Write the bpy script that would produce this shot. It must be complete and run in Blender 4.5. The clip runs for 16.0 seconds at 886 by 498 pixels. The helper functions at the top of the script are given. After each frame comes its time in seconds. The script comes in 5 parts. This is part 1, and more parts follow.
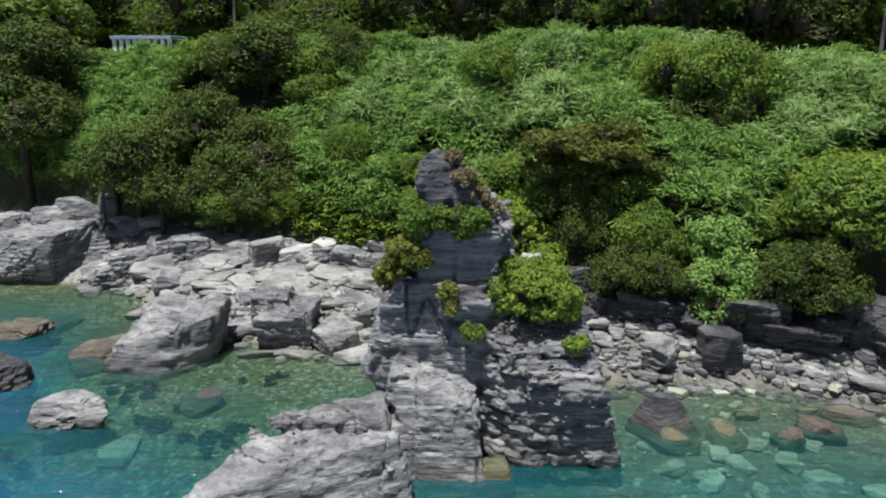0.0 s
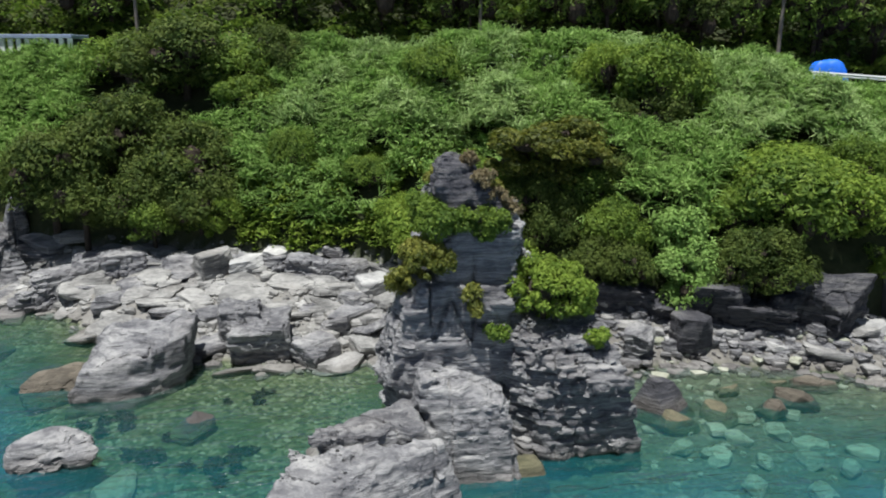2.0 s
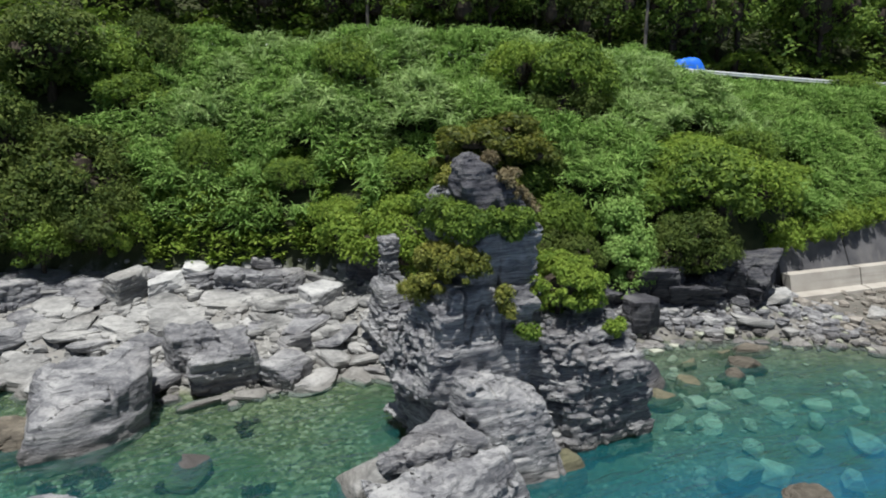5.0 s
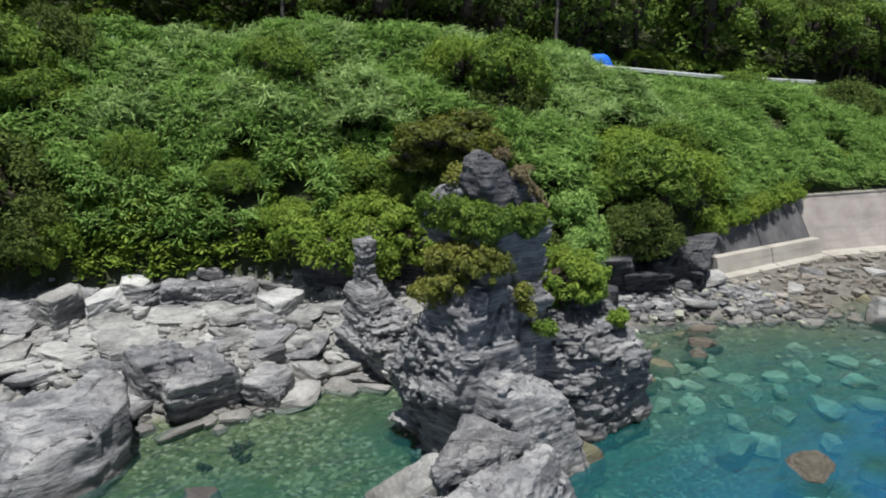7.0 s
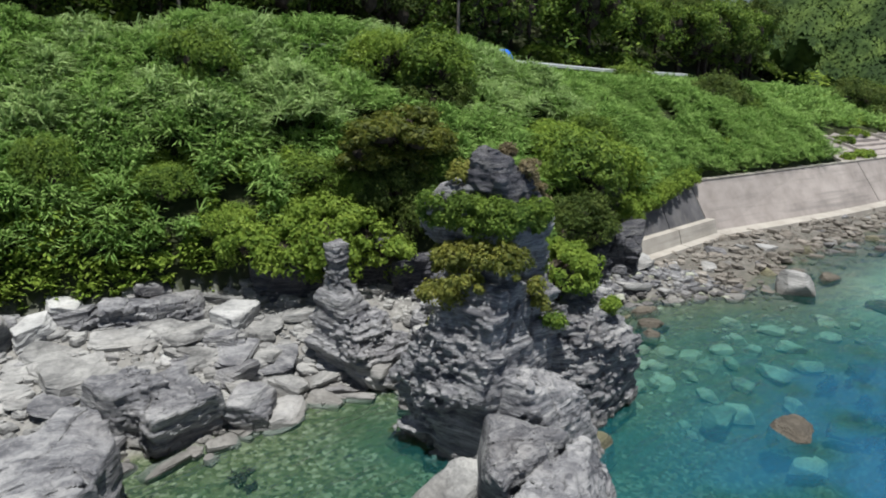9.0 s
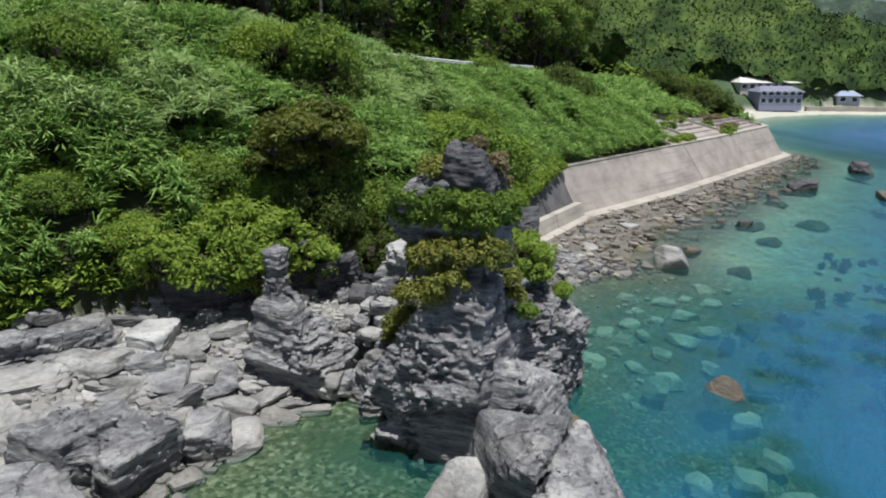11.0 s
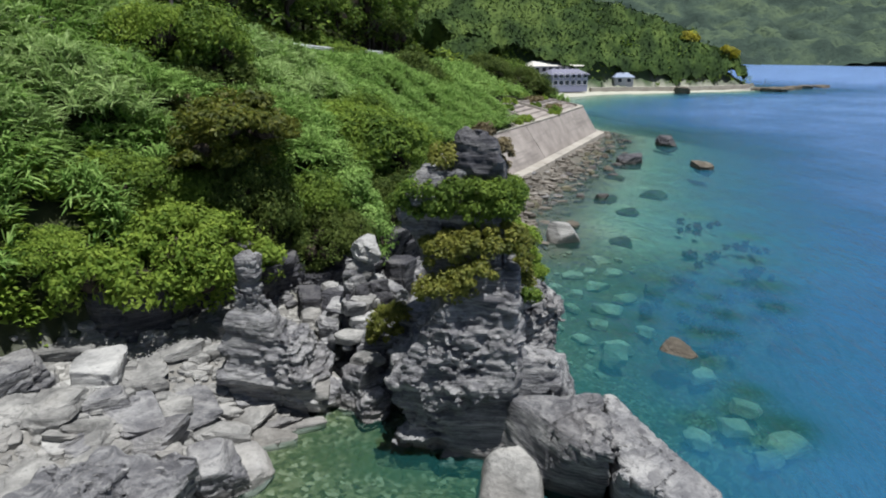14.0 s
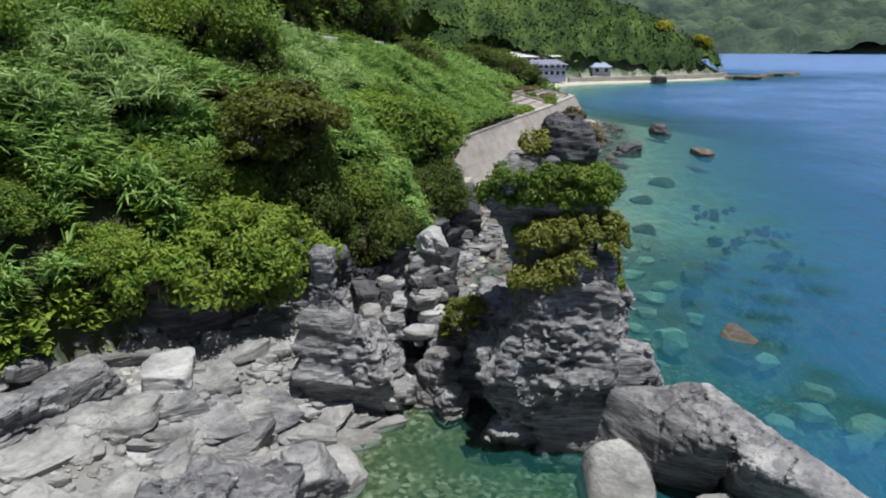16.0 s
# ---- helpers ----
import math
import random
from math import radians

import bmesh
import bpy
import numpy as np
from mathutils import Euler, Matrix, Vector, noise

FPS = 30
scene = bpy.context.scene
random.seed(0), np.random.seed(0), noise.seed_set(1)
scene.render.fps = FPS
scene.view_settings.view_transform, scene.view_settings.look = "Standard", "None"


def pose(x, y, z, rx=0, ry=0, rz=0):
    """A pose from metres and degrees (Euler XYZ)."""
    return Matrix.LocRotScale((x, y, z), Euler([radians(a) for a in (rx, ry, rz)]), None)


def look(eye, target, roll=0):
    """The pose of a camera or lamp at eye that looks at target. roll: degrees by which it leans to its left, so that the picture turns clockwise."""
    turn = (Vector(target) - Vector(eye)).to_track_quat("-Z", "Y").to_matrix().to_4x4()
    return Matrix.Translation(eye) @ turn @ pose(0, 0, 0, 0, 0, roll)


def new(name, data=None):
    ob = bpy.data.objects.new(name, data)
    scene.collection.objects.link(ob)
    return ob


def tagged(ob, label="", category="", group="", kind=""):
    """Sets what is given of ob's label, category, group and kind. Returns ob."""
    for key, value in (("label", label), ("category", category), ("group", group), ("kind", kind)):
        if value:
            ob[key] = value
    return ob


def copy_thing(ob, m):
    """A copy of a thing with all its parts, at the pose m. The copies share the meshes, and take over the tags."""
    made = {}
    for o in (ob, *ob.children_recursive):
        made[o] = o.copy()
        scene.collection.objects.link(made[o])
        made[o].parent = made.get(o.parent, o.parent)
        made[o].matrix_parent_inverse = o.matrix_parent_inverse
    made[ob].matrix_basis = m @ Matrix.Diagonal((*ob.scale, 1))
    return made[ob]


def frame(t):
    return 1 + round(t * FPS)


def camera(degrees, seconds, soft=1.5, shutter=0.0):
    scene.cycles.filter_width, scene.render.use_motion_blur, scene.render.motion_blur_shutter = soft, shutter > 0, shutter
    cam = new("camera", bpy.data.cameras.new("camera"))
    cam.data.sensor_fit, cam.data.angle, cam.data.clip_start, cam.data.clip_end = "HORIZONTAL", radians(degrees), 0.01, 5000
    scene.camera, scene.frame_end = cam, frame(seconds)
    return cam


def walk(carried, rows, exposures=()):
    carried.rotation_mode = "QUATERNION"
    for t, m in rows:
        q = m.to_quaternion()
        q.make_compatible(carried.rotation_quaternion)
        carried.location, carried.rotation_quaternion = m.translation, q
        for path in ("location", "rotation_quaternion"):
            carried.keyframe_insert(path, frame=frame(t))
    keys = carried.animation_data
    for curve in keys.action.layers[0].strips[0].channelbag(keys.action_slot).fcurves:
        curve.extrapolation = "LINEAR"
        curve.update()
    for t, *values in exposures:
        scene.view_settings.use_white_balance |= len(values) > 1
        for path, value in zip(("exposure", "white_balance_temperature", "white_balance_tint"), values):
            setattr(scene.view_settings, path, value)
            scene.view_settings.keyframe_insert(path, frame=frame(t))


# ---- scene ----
cam = camera(63.3, 16.0, soft=1.95)
METRES, EYE, TILT, LEAN, TURN = 44.0, 14.5, -14.0, -0.7, 0.0
ROWS = [
    (0.0, 0.0, 0.0, 0.0, 0.0, 0.0, -0.0),
    (0.5, -0.0334, 0.0018, 0.0002, -2.12, 0.01, 0.59),
    (1.0, -0.0664, 0.005, 0.0012, -4.55, -0.03, 1.24),
    (1.5, -0.0984, 0.01, 0.0031, -7.28, -0.11, 1.98),
    (2.0, -0.1297, 0.0167, 0.0054, -10.49, -0.27, 2.82),
    (2.5, -0.1601, 0.0251, 0.008, -13.29, -0.46, 3.56),
    (3.0, -0.1896, 0.0353, 0.0109, -15.8, -0.66, 4.21),
    (3.5, -0.2185, 0.0473, 0.0147, -18.21, -0.9, 4.8),
    (4.0, -0.2466, 0.0608, 0.0184, -20.77, -1.17, 5.35),
    (6.5, -0.3784, 0.1525, 0.0421, -34.63, -3.18, 8.02),
    (7.0, -0.4018, 0.1743, 0.0474, -37.46, -3.66, 8.6),
    (7.5, -0.4249, 0.1982, 0.0532, -40.38, -4.19, 9.16),
    (8.0, -0.4469, 0.2232, 0.059, -43.33, -4.76, 9.72),
    (10.5, -0.5321, 0.3654, 0.0935, -61.27, -8.76, 12.21),
    (11.0, -0.5437, 0.3949, 0.1008, -65.38, -9.82, 12.62),
    (11.5, -0.5534, 0.4245, 0.108, -69.6, -10.94, 12.95),
    (12.0, -0.5613, 0.4543, 0.115, -73.21, -11.95, 13.17),
    (12.5, -0.567, 0.4837, 0.1222, -76.03, -12.78, 13.33),
    (13.0, -0.5709, 0.5123, 0.1292, -78.31, -13.49, 13.46),
    (13.5, -0.5729, 0.5401, 0.1358, -80.57, -14.18, 13.58),
    (14.0, -0.5733, 0.5671, 0.1419, -82.81, -14.87, 13.65),
    (14.5, -0.5718, 0.5935, 0.1478, -85.05, -15.53, 13.71),
    (15.0, -0.5694, 0.6192, 0.1532, -85.73, -15.84, 13.86),
    (15.5, -0.5669, 0.6427, 0.1566, -85.74, -15.98, 14.06),
    (16.0, -0.5646, 0.6632, 0.158, -85.65, -16.08, 14.26),
]
walk(cam, [(t, pose(0, 0, EYE, TILT, LEAN, TURN) @ pose(METRES * x, METRES * y, METRES * z, 90 + pitch, roll, yaw)) for t, x, y, z, yaw, pitch, roll in ROWS],
     exposures=[(0.0, 0.42, 6300, 8.5), (4.0, 0.37, 6300, 8.5), (10.5, 0.29, 6280, 9.0), (16.0, 0.23, 6250, 9.5)])

# ---- world, sun, exposure ----
SUN_AZ, SUN_EL = 230.0, 77.0          # azimuth counted from +x towards +y
world = bpy.data.worlds.new("world")
scene.world = world
world.use_nodes = True
wn = world.node_tree.nodes
sky = wn.new("ShaderNodeTexSky")
sky.sky_type = "NISHITA"
sky.sun_disc = False
sky.sun_elevation = radians(SUN_EL)
sky.sun_rotation = radians(90 - SUN_AZ)
sky.dust_density = 1.4
wn["Background"].inputs[1].default_value = 0.043
world.node_tree.links.new(sky.outputs[0], wn["Background"].inputs[0])
sun = new("sun", bpy.data.lights.new("sun", "SUN"))
sun.data.energy, sun.data.angle, sun.data.color = 4.8, radians(0.5), (1.0, 0.97, 0.92)
sd = Vector((math.cos(radians(SUN_AZ)) * math.cos(radians(SUN_EL)), math.sin(radians(SUN_AZ)) * math.cos(radians(SUN_EL)), math.sin(radians(SUN_EL))))
sun.matrix_world = look(sd * 200, (0, 0, 0))


# ---- numpy noise ----
def hash3(i, j, k, s=0):
    h = (i.astype(np.int64) * 374761393 + j.astype(np.int64) * 668265263 + k.astype(np.int64) * 2147483647 + s * 974634777) & 0xFFFFFFFF
    h = ((h ^ (h >> 13)) * 1274126177) & 0xFFFFFFFF
    h = ((h ^ (h >> 16)) * 2246822519) & 0xFFFFFFFF
    return ((h ^ (h >> 15)) & 0xFFFFFF) / 16777215.0


def vnoise(p, s=0):
    i = np.floor(p)
    f = p - i
    f = f * f * (3 - 2 * f)
    i = i.astype(np.int64)
    out = 0
    for dx in (0, 1):
        for dy in (0, 1):
            for dz in (0, 1):
                w = (f[:, 0] if dx else 1 - f[:, 0]) * (f[:, 1] if dy else 1 - f[:, 1]) * (f[:, 2] if dz else 1 - f[:, 2])
                out = out + w * hash3(i[:, 0] + dx, i[:, 1] + dy, i[:, 2] + dz, s)
    return out * 2 - 1


def fbm(p, octaves=4, s=0, gain=0.5):
    a, out, norm = 1.0, 0, 0
    for o in range(octaves):
        out = out + a * vnoise(p * 2.03 ** o + 17.3 * o, s + o)
        norm += a
        a *= gain
    return out / norm


def fbm2(x, y, scale, octaves=4, s=0):
    x, y = np.asarray(x, float), np.asarray(y, float)
    return fbm(np.stack([x.ravel() / scale, y.ravel() / scale, np.full(x.size, 3.7)], 1), octaves, s).reshape(x.shape)


def domes(x, y, cell, s=0):
    """Height 0..1 of rounded humps scattered on a jittered grid."""
    best = np.zeros(x.shape)
    ci, cj = np.floor(x / cell), np.floor(y / cell)
    for di in (-1, 0, 1):
        for dj in (-1, 0, 1):
            i, j = ci + di, cj + dj
            z = np.zeros(i.shape)
            px, py = (i + hash3(i, j, z, s)) * cell, (j + hash3(i, j, z, s + 1)) * cell
            r = cell * (0.55 + 0.5 * hash3(i, j, z, s + 2))
            h = (0.5 + 0.5 * hash3(i, j, z, s + 3)) * np.clip(1 - ((x - px) ** 2 + (y - py) ** 2) / r ** 2, 0, 1) ** 0.6
            best = np.maximum(best, h)
    return best


# ---- node materials ----
class Mat:
    """A thin layer over a node tree."""

    def __init__(self, name, rough=0.8, spec=0.3):
        self.m = bpy.data.materials.new(name)
        self.m.use_nodes = True
        self.t = self.m.node_tree
        self.b = self.t.nodes["Principled BSDF"]
        self.b.inputs["Roughness"].default_value = rough
        self.b.inputs["Specular IOR Level"].default_value = spec

    def n(self, kind, **values):
        node = self.t.nodes.new("ShaderNode" + kind)
        for k, v in values.items():
            node.inputs[k.replace("_", " ")].default_value = v
        return node

    def link(self, a, b):
        self.t.links.new(a, b)

    def where(self, stretch=(1, 1, 1), turn=(0, 0, 0)):
        g, m = self.n("NewGeometry"), self.n("Mapping")
        m.inputs["Scale"].default_value = stretch
        m.inputs["Rotation"].default_value = [radians(a) for a in turn]
        self.link(g.outputs["Position"], m.inputs["Vector"])
        return m.outputs[0]

    def noise(self, at, scale, detail=6.0, rough=0.6):
        t = self.n("TexNoise", Scale=scale, Detail=detail, Roughness=rough)
        self.link(at, t.inputs["Vector"])
        return t.outputs["Fac"]

    def ramp(self, fac, *stops):
        r = self.n("ValToRGB")
        e = r.color_ramp.elements
        while len(e) < len(stops):
            e.new(0.5)
        for el, (pos, col) in zip(e, stops):
            el.position, el.color = pos, (*col, 1) if len(col) == 3 else col
        self.link(fac, r.inputs[0])
        return r.outputs["Color"]

    def mix(self, fac, a, b, mode="MIX"):
        x = self.t.nodes.new("ShaderNodeMix")
        x.data_type, x.blend_type = "RGBA", mode
        for sock, v in ((x.inputs["Factor"], fac), (x.inputs["A"], a), (x.inputs["B"], b)):
            if isinstance(v, (int, float)):
                sock.default_value = v
            elif isinstance(v, tuple):
                sock.default_value = (*v, 1)
            else:
                self.link(v, sock)
        return x.outputs["Result"]

    def math(self, op, a, b=0.0):
        x = self.t.nodes.new("ShaderNodeMath")
        x.operation = op
        for sock, v in zip(x.inputs, (a, b)):
            if isinstance(v, (int, float)):
                sock.default_value = v
            else:
                self.link(v, sock)
        return x.outputs[0]

    def step(self, v, lo, hi):
        x = self.t.nodes.new("ShaderNodeMapRange")
        x.interpolation_type = "SMOOTHSTEP"
        x.inputs["From Min"].default_value, x.inputs["From Max"].default_value = lo, hi
        self.link(v, x.inputs["Value"])
        return x.outputs["Result"]

    def attr(self, name):
        a = self.n("Attribute")
        a.attribute_name = name
        return a.outputs["Fac"]

    def height(self):
        g, s = self.n("NewGeometry"), self.n("SeparateXYZ")
        self.link(g.outputs["Position"], s.inputs[0])
        return s.outputs["Z"]

    def color(self, c):
        if isinstance(c, tuple):
            self.b.inputs["Base Color"].default_value = (*c, 1)
        else:
            self.link(c, self.b.inputs["Base Color"])
        return self

    def bump(self, h, strength=0.5, dist=0.1, prev=None):
        x = self.n("Bump", Strength=strength, Distance=dist)
        self.link(h, x.inputs["Height"])
        if prev is not None:
            self.link(prev, x.inputs["Normal"])
        self.link(x.outputs[0], self.b.inputs["Normal"])
        return x.outputs[0]


def rock_material(name, dark, mid, light, tide=True, bands=1.0):
    m = Mat(name, 0.85, 0.25)
    bed = m.where((0.4, 0.4, 2.4), (12, -4, 0))
    fine = m.where((1, 1, 3.0), (12, -4, 0))
    a = m.noise(bed, 1.1, 8, 0.66)
    b = m.noise(fine, 4.0, 6, 0.72)
    big = m.noise(m.where(), 0.35, 4, 0.5)
    lam = m.noise(m.where((0.55, 0.55, 9.0), (12, -8, 0)), 1.6, 4, 0.6)
    vor = m.n("TexVoronoi", Scale=1.5)
    vor.feature = "DISTANCE_TO_EDGE"
    warp = m.n("VectorMath")
    nz = m.n("TexNoise", Scale=1.3, Detail=3.0)
    m.link(fine, nz.inputs["Vector"])
    sc = m.n("VectorMath")
    sc.operation = "SCALE"
    sc.inputs["Scale"].default_value = 0.9
    m.link(nz.outputs["Color"], sc.inputs[0])
    m.link(m.where((0.7, 0.7, 1.7), (12, -4, 0)), warp.inputs[0])
    m.link(sc.outputs[0], warp.inputs[1])
    m.link(warp.outputs[0], vor.inputs["Vector"])
    crack = m.step(vor.outputs["Distance"], 0.0, 0.05)
    c = m.ramp(a, (0.36, dark), (0.5, mid), (0.64, light))
    c = m.mix(m.math("MULTIPLY", m.step(b, 0.5, 0.75), 0.6), c, light)
    c = m.mix(m.math("MULTIPLY", m.step(b, 0.5, 0.3), 0.7), c, dark)
    c = m.mix(m.math("MULTIPLY", m.step(big, 0.5, 0.7), 0.3), c, (mid[0] * 1.06, mid[1] * 0.98, mid[2] * 0.9))
    c = m.mix(m.math("MULTIPLY", m.step(lam, 0.5, 0.36), 0.65 * bands), c, dark)
    c = m.mix(m.math("MULTIPLY", m.step(lam, 0.54, 0.68), 0.35 * bands), c, light)
    info = m.n("ObjectInfo")
    c = m.mix(0.16, c, m.ramp(info.outputs["Random"], (0, tuple(v * 0.4 for v in mid)), (0.5, tuple(v * 1.1 for v in mid)), (1, tuple(v * 1.9 for v in mid))))
    if tide:
        z = m.math("ADD", m.height(), m.math("MULTIPLY", m.math("SUBTRACT", big, 0.5), 1.2))
        c = m.mix(m.math("MULTIPLY", m.step(z, 0.7, 0.1), 0.45), c, (0.105, 0.092, 0.075))
        c = m.mix(m.step(z, -0.05, -0.35), c, (0.10, 0.12, 0.07))
    m.color(c)
    n1 = m.bump(a, 0.9 * bands, 0.35)
    n2 = m.bump(crack, 0.45 * bands, 0.05, n1)
    n3 = m.bump(lam, 0.8 * bands, 0.07, n2)
    m.bump(b, 0.7, 0.06, n3)
    return m.m


ROCK = rock_material("grey_schist", (0.06, 0.06, 0.07), (0.215, 0.215, 0.222), (0.40, 0.395, 0.385))
PALE = rock_material("pale_beach_stone", (0.10, 0.10, 0.098), (0.255, 0.252, 0.243), (0.41, 0.403, 0.383), True, 0.6)
# dark schist; on the cliffs under trees its darkness stands in for shade
DARK_SHADED_ROCK = rock_material("dark_and_shaded_schist", (0.028, 0.028, 0.034), (0.07, 0.07, 0.08), (0.15, 0.147, 0.147))
REDROCK = rock_material("rusty_reef_rock", (0.045, 0.04, 0.033), (0.13, 0.113, 0.088), (0.23, 0.207, 0.17))
WHITEROCK = rock_material("bleached_boulder", (0.18, 0.18, 0.18), (0.36, 0.358, 0.35), (0.5, 0.495, 0.48), True, 0.5)
TAN = rock_material("tan_shore_stone", (0.085, 0.078, 0.068), (0.225, 0.203, 0.175), (0.37, 0.34, 0.3), True, 0.6)
OLIVE = rock_material("weedy_reef_rock", (0.05, 0.055, 0.03), (0.15, 0.145, 0.085), (0.28, 0.26, 0.16))
SUNKEN = rock_material("sunken_stone", (0.18, 0.19, 0.13), (0.31, 0.32, 0.25), (0.46, 0.47, 0.39), False, 0.4)


def leaf_material(name, a, b, c, shine=0.35):
    m = Mat(name, 0.62, shine)
    g = m.n("NewGeometry")
    col = m.ramp(g.outputs["Random Per Island"], (0.0, a), (0.55, b), (1.0, c))
    big = m.noise(m.where(), 0.45, 3, 0.5)
    col = m.mix(m.math("MULTIPLY", m.step(big, 0.42, 0.68), 0.5), col, c)
    col = m.mix(m.math("MULTIPLY", m.step(m.noise(m.where(), 0.95, 3, 0.6), 0.52, 0.36), 0.6), col, a)
    m.color(col)
    tr = m.n("BsdfTranslucent")
    m.link(col, tr.inputs[0])
    mx = m.n("MixShader")
    mx.inputs[0].default_value = 0.38
    out = m.t.nodes["Material Output"]
    m.link(m.b.outputs[0], mx.inputs[1])
    m.link(tr.outputs[0], mx.inputs[2])
    m.link(mx.outputs[0], out.inputs["Surface"])
    return m.m


REED = leaf_material("reed_leaf", (0.102, 0.195, 0.040), (0.229, 0.374, 0.094), (0.366, 0.520, 0.161), 0.1)
VINE = leaf_material("vine_leaf", (0.097, 0.170, 0.025), (0.193, 0.288, 0.042), (0.300, 0.391, 0.064), 0.15)
BROAD = leaf_material("broad_leaf", (0.050, 0.100, 0.017), (0.130, 0.214, 0.031), (0.229, 0.320, 0.051), 0.2)
DARKLEAF = leaf_material("dark_forest_leaf", (0.037, 0.064, 0.015), (0.087, 0.133, 0.028), (0.160, 0.201, 0.047), 0.15)
PINE = leaf_material("brownish_needle", (0.045, 0.066, 0.010), (0.11, 0.135, 0.016), (0.19, 0.195, 0.028))
SHRUB = leaf_material("shrub_leaf", (0.080, 0.103, 0.018), (0.194, 0.216, 0.037), (0.319, 0.309, 0.062))
DRY = leaf_material("dry_grass", (0.11, 0.085, 0.045), (0.22, 0.18, 0.095), (0.33, 0.275, 0.15))
YELLOW = leaf_material("yellow_blossom", (0.16, 0.16, 0.01), (0.32, 0.30, 0.02), (0.48, 0.43, 0.03))

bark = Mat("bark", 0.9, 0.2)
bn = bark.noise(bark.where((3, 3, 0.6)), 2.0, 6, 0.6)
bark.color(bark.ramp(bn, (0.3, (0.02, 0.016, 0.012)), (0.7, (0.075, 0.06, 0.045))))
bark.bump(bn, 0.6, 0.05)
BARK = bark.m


def concrete(name, a, b, run=(0.07, 0.07, 1.3)):
    m = Mat(name, 0.85, 0.25)
    at = m.where()
    n1, n2 = m.noise(at, 0.5, 6, 0.6), m.noise(m.where(run), 1.4, 5, 0.6)
    grain = m.noise(at, 9, 5, 0.7)
    c = m.ramp(n1, (0.3, a), (0.7, b))
    c = m.mix(m.math("MULTIPLY", m.step(n2, 0.5, 0.72), 0.55), c, (0.16, 0.15, 0.14))
    c = m.mix(m.math("MULTIPLY", m.step(grain, 0.55, 0.8), 0.3), c, a)
    m.color(c)
    m.bump(grain, 0.3, 0.03)
    return m.m


CONCRETE = concrete("weathered_concrete", (0.235, 0.207, 0.19), (0.37, 0.33, 0.305))
# dark tone paints in shade of the plants above along with seepage stains
STAINED_SHADED = concrete("stained_shaded_concrete", (0.05, 0.05, 0.056), (0.15, 0.145, 0.147), (1, 1, 0.12))
LIGHTCON = concrete("pale_concrete", (0.30, 0.275, 0.24), (0.43, 0.40, 0.355))
ASPHALT = concrete("asphalt", (0.045, 0.045, 0.047), (0.075, 0.075, 0.078))


def plain(name, col, rough=0.6, metal=0.0, vary=0.15):
    m = Mat(name, rough, 0.4)
    n = m.noise(m.where(), 2.3, 5, 0.6)
    lo, hi = tuple(v * (1 - vary) for v in col), tuple(min(1, v * (1 + vary)) for v in col)
    m.color(m.ramp(n, (0.3, lo), (0.7, hi)))
    m.b.inputs["Metallic"].default_value = metal
    m.bump(n, 0.15, 0.02)
    return m.m


RAIL = plain("galvanised_steel", (0.62, 0.63, 0.64), 0.45, 0.2)
BLUE = plain("blue_sheet", (0.02, 0.16, 0.75), 0.5)
ROOFBLUE = plain("blue_grey_roof", (0.26, 0.31, 0.42), 0.5)
WHITEWALL = plain("white_wall_paint", (0.72, 0.72, 0.72), 0.8)
NAVY = plain("dark_tiled_roof", (0.07, 0.08, 0.13), 0.5)
GLASS = plain("dark_window_glass", (0.02, 0.025, 0.03), 0.1)
WOOD = plain("utility_pole_wood", (0.16, 0.14, 0.12), 0.8)

# ground: soil, pebble beach, sea floor by stored zones
gm = Mat("ground_soil_beach_seabed", 0.9, 0.2)
gp = gm.where()
v = gm.n("TexVoronoi", Scale=5.5)
gm.link(gp, v.inputs["Vector"])
v2 = gm.n("TexVoronoi", Scale=7.0)
gm.link(gp, v2.inputs["Vector"])
gn, gb = gm.noise(gp, 1.2, 8, 0.65), gm.noise(gp, 0.22, 5, 0.6)
sep = gm.n("SeparateColor")
gm.link(v.outputs["Color"], sep.inputs[0])
sep2 = gm.n("SeparateColor")
gm.link(v2.outputs["Color"], sep2.inputs[0])
soil = gm.ramp(gn, (0.3, (0.02, 0.03, 0.012)), (0.7, (0.055, 0.06, 0.025)))
pebble = gm.ramp(sep2.outputs[0], (0.0, (0.1, 0.098, 0.093)), (0.6, (0.25, 0.245, 0.23)), (1.0, (0.4, 0.395, 0.375)))
sand = gm.ramp(gn, (0.3, (0.15, 0.145, 0.135)), (0.7, (0.27, 0.26, 0.24)))
beach = gm.mix(gm.step(gb, 0.4, 0.6), sand, pebble)
floor_c = gm.ramp(sep.outputs[0], (0.0, (0.035, 0.05, 0.022)), (0.45, (0.09, 0.105, 0.05)), (0.8, (0.15, 0.16, 0.095)), (1.0, (0.25, 0.26, 0.18)))
floor_c = gm.mix(gm.math("MULTIPLY", gm.step(gb, 0.48, 0.62), 0.75), floor_c, (0.05, 0.075, 0.03))
c = gm.mix(gm.step(gm.math("ADD", gm.height(), gm.math("MULTIPLY", gm.math("SUBTRACT", gn, 0.5), 0.5)), 0.25, -0.15), beach, floor_c)
c = gm.mix(gm.math("MULTIPLY", gm.attr("reef"), 0.8), c, gm.ramp(gn, (0.3, (0.07, 0.066, 0.057)), (0.7, (0.19, 0.172, 0.145))))
c = gm.mix(gm.math("MULTIPLY", gm.attr("sandy"), 0.9), c, gm.ramp(gn, (0.3, (0.36, 0.36, 0.3)), (0.7, (0.55, 0.54, 0.46))))
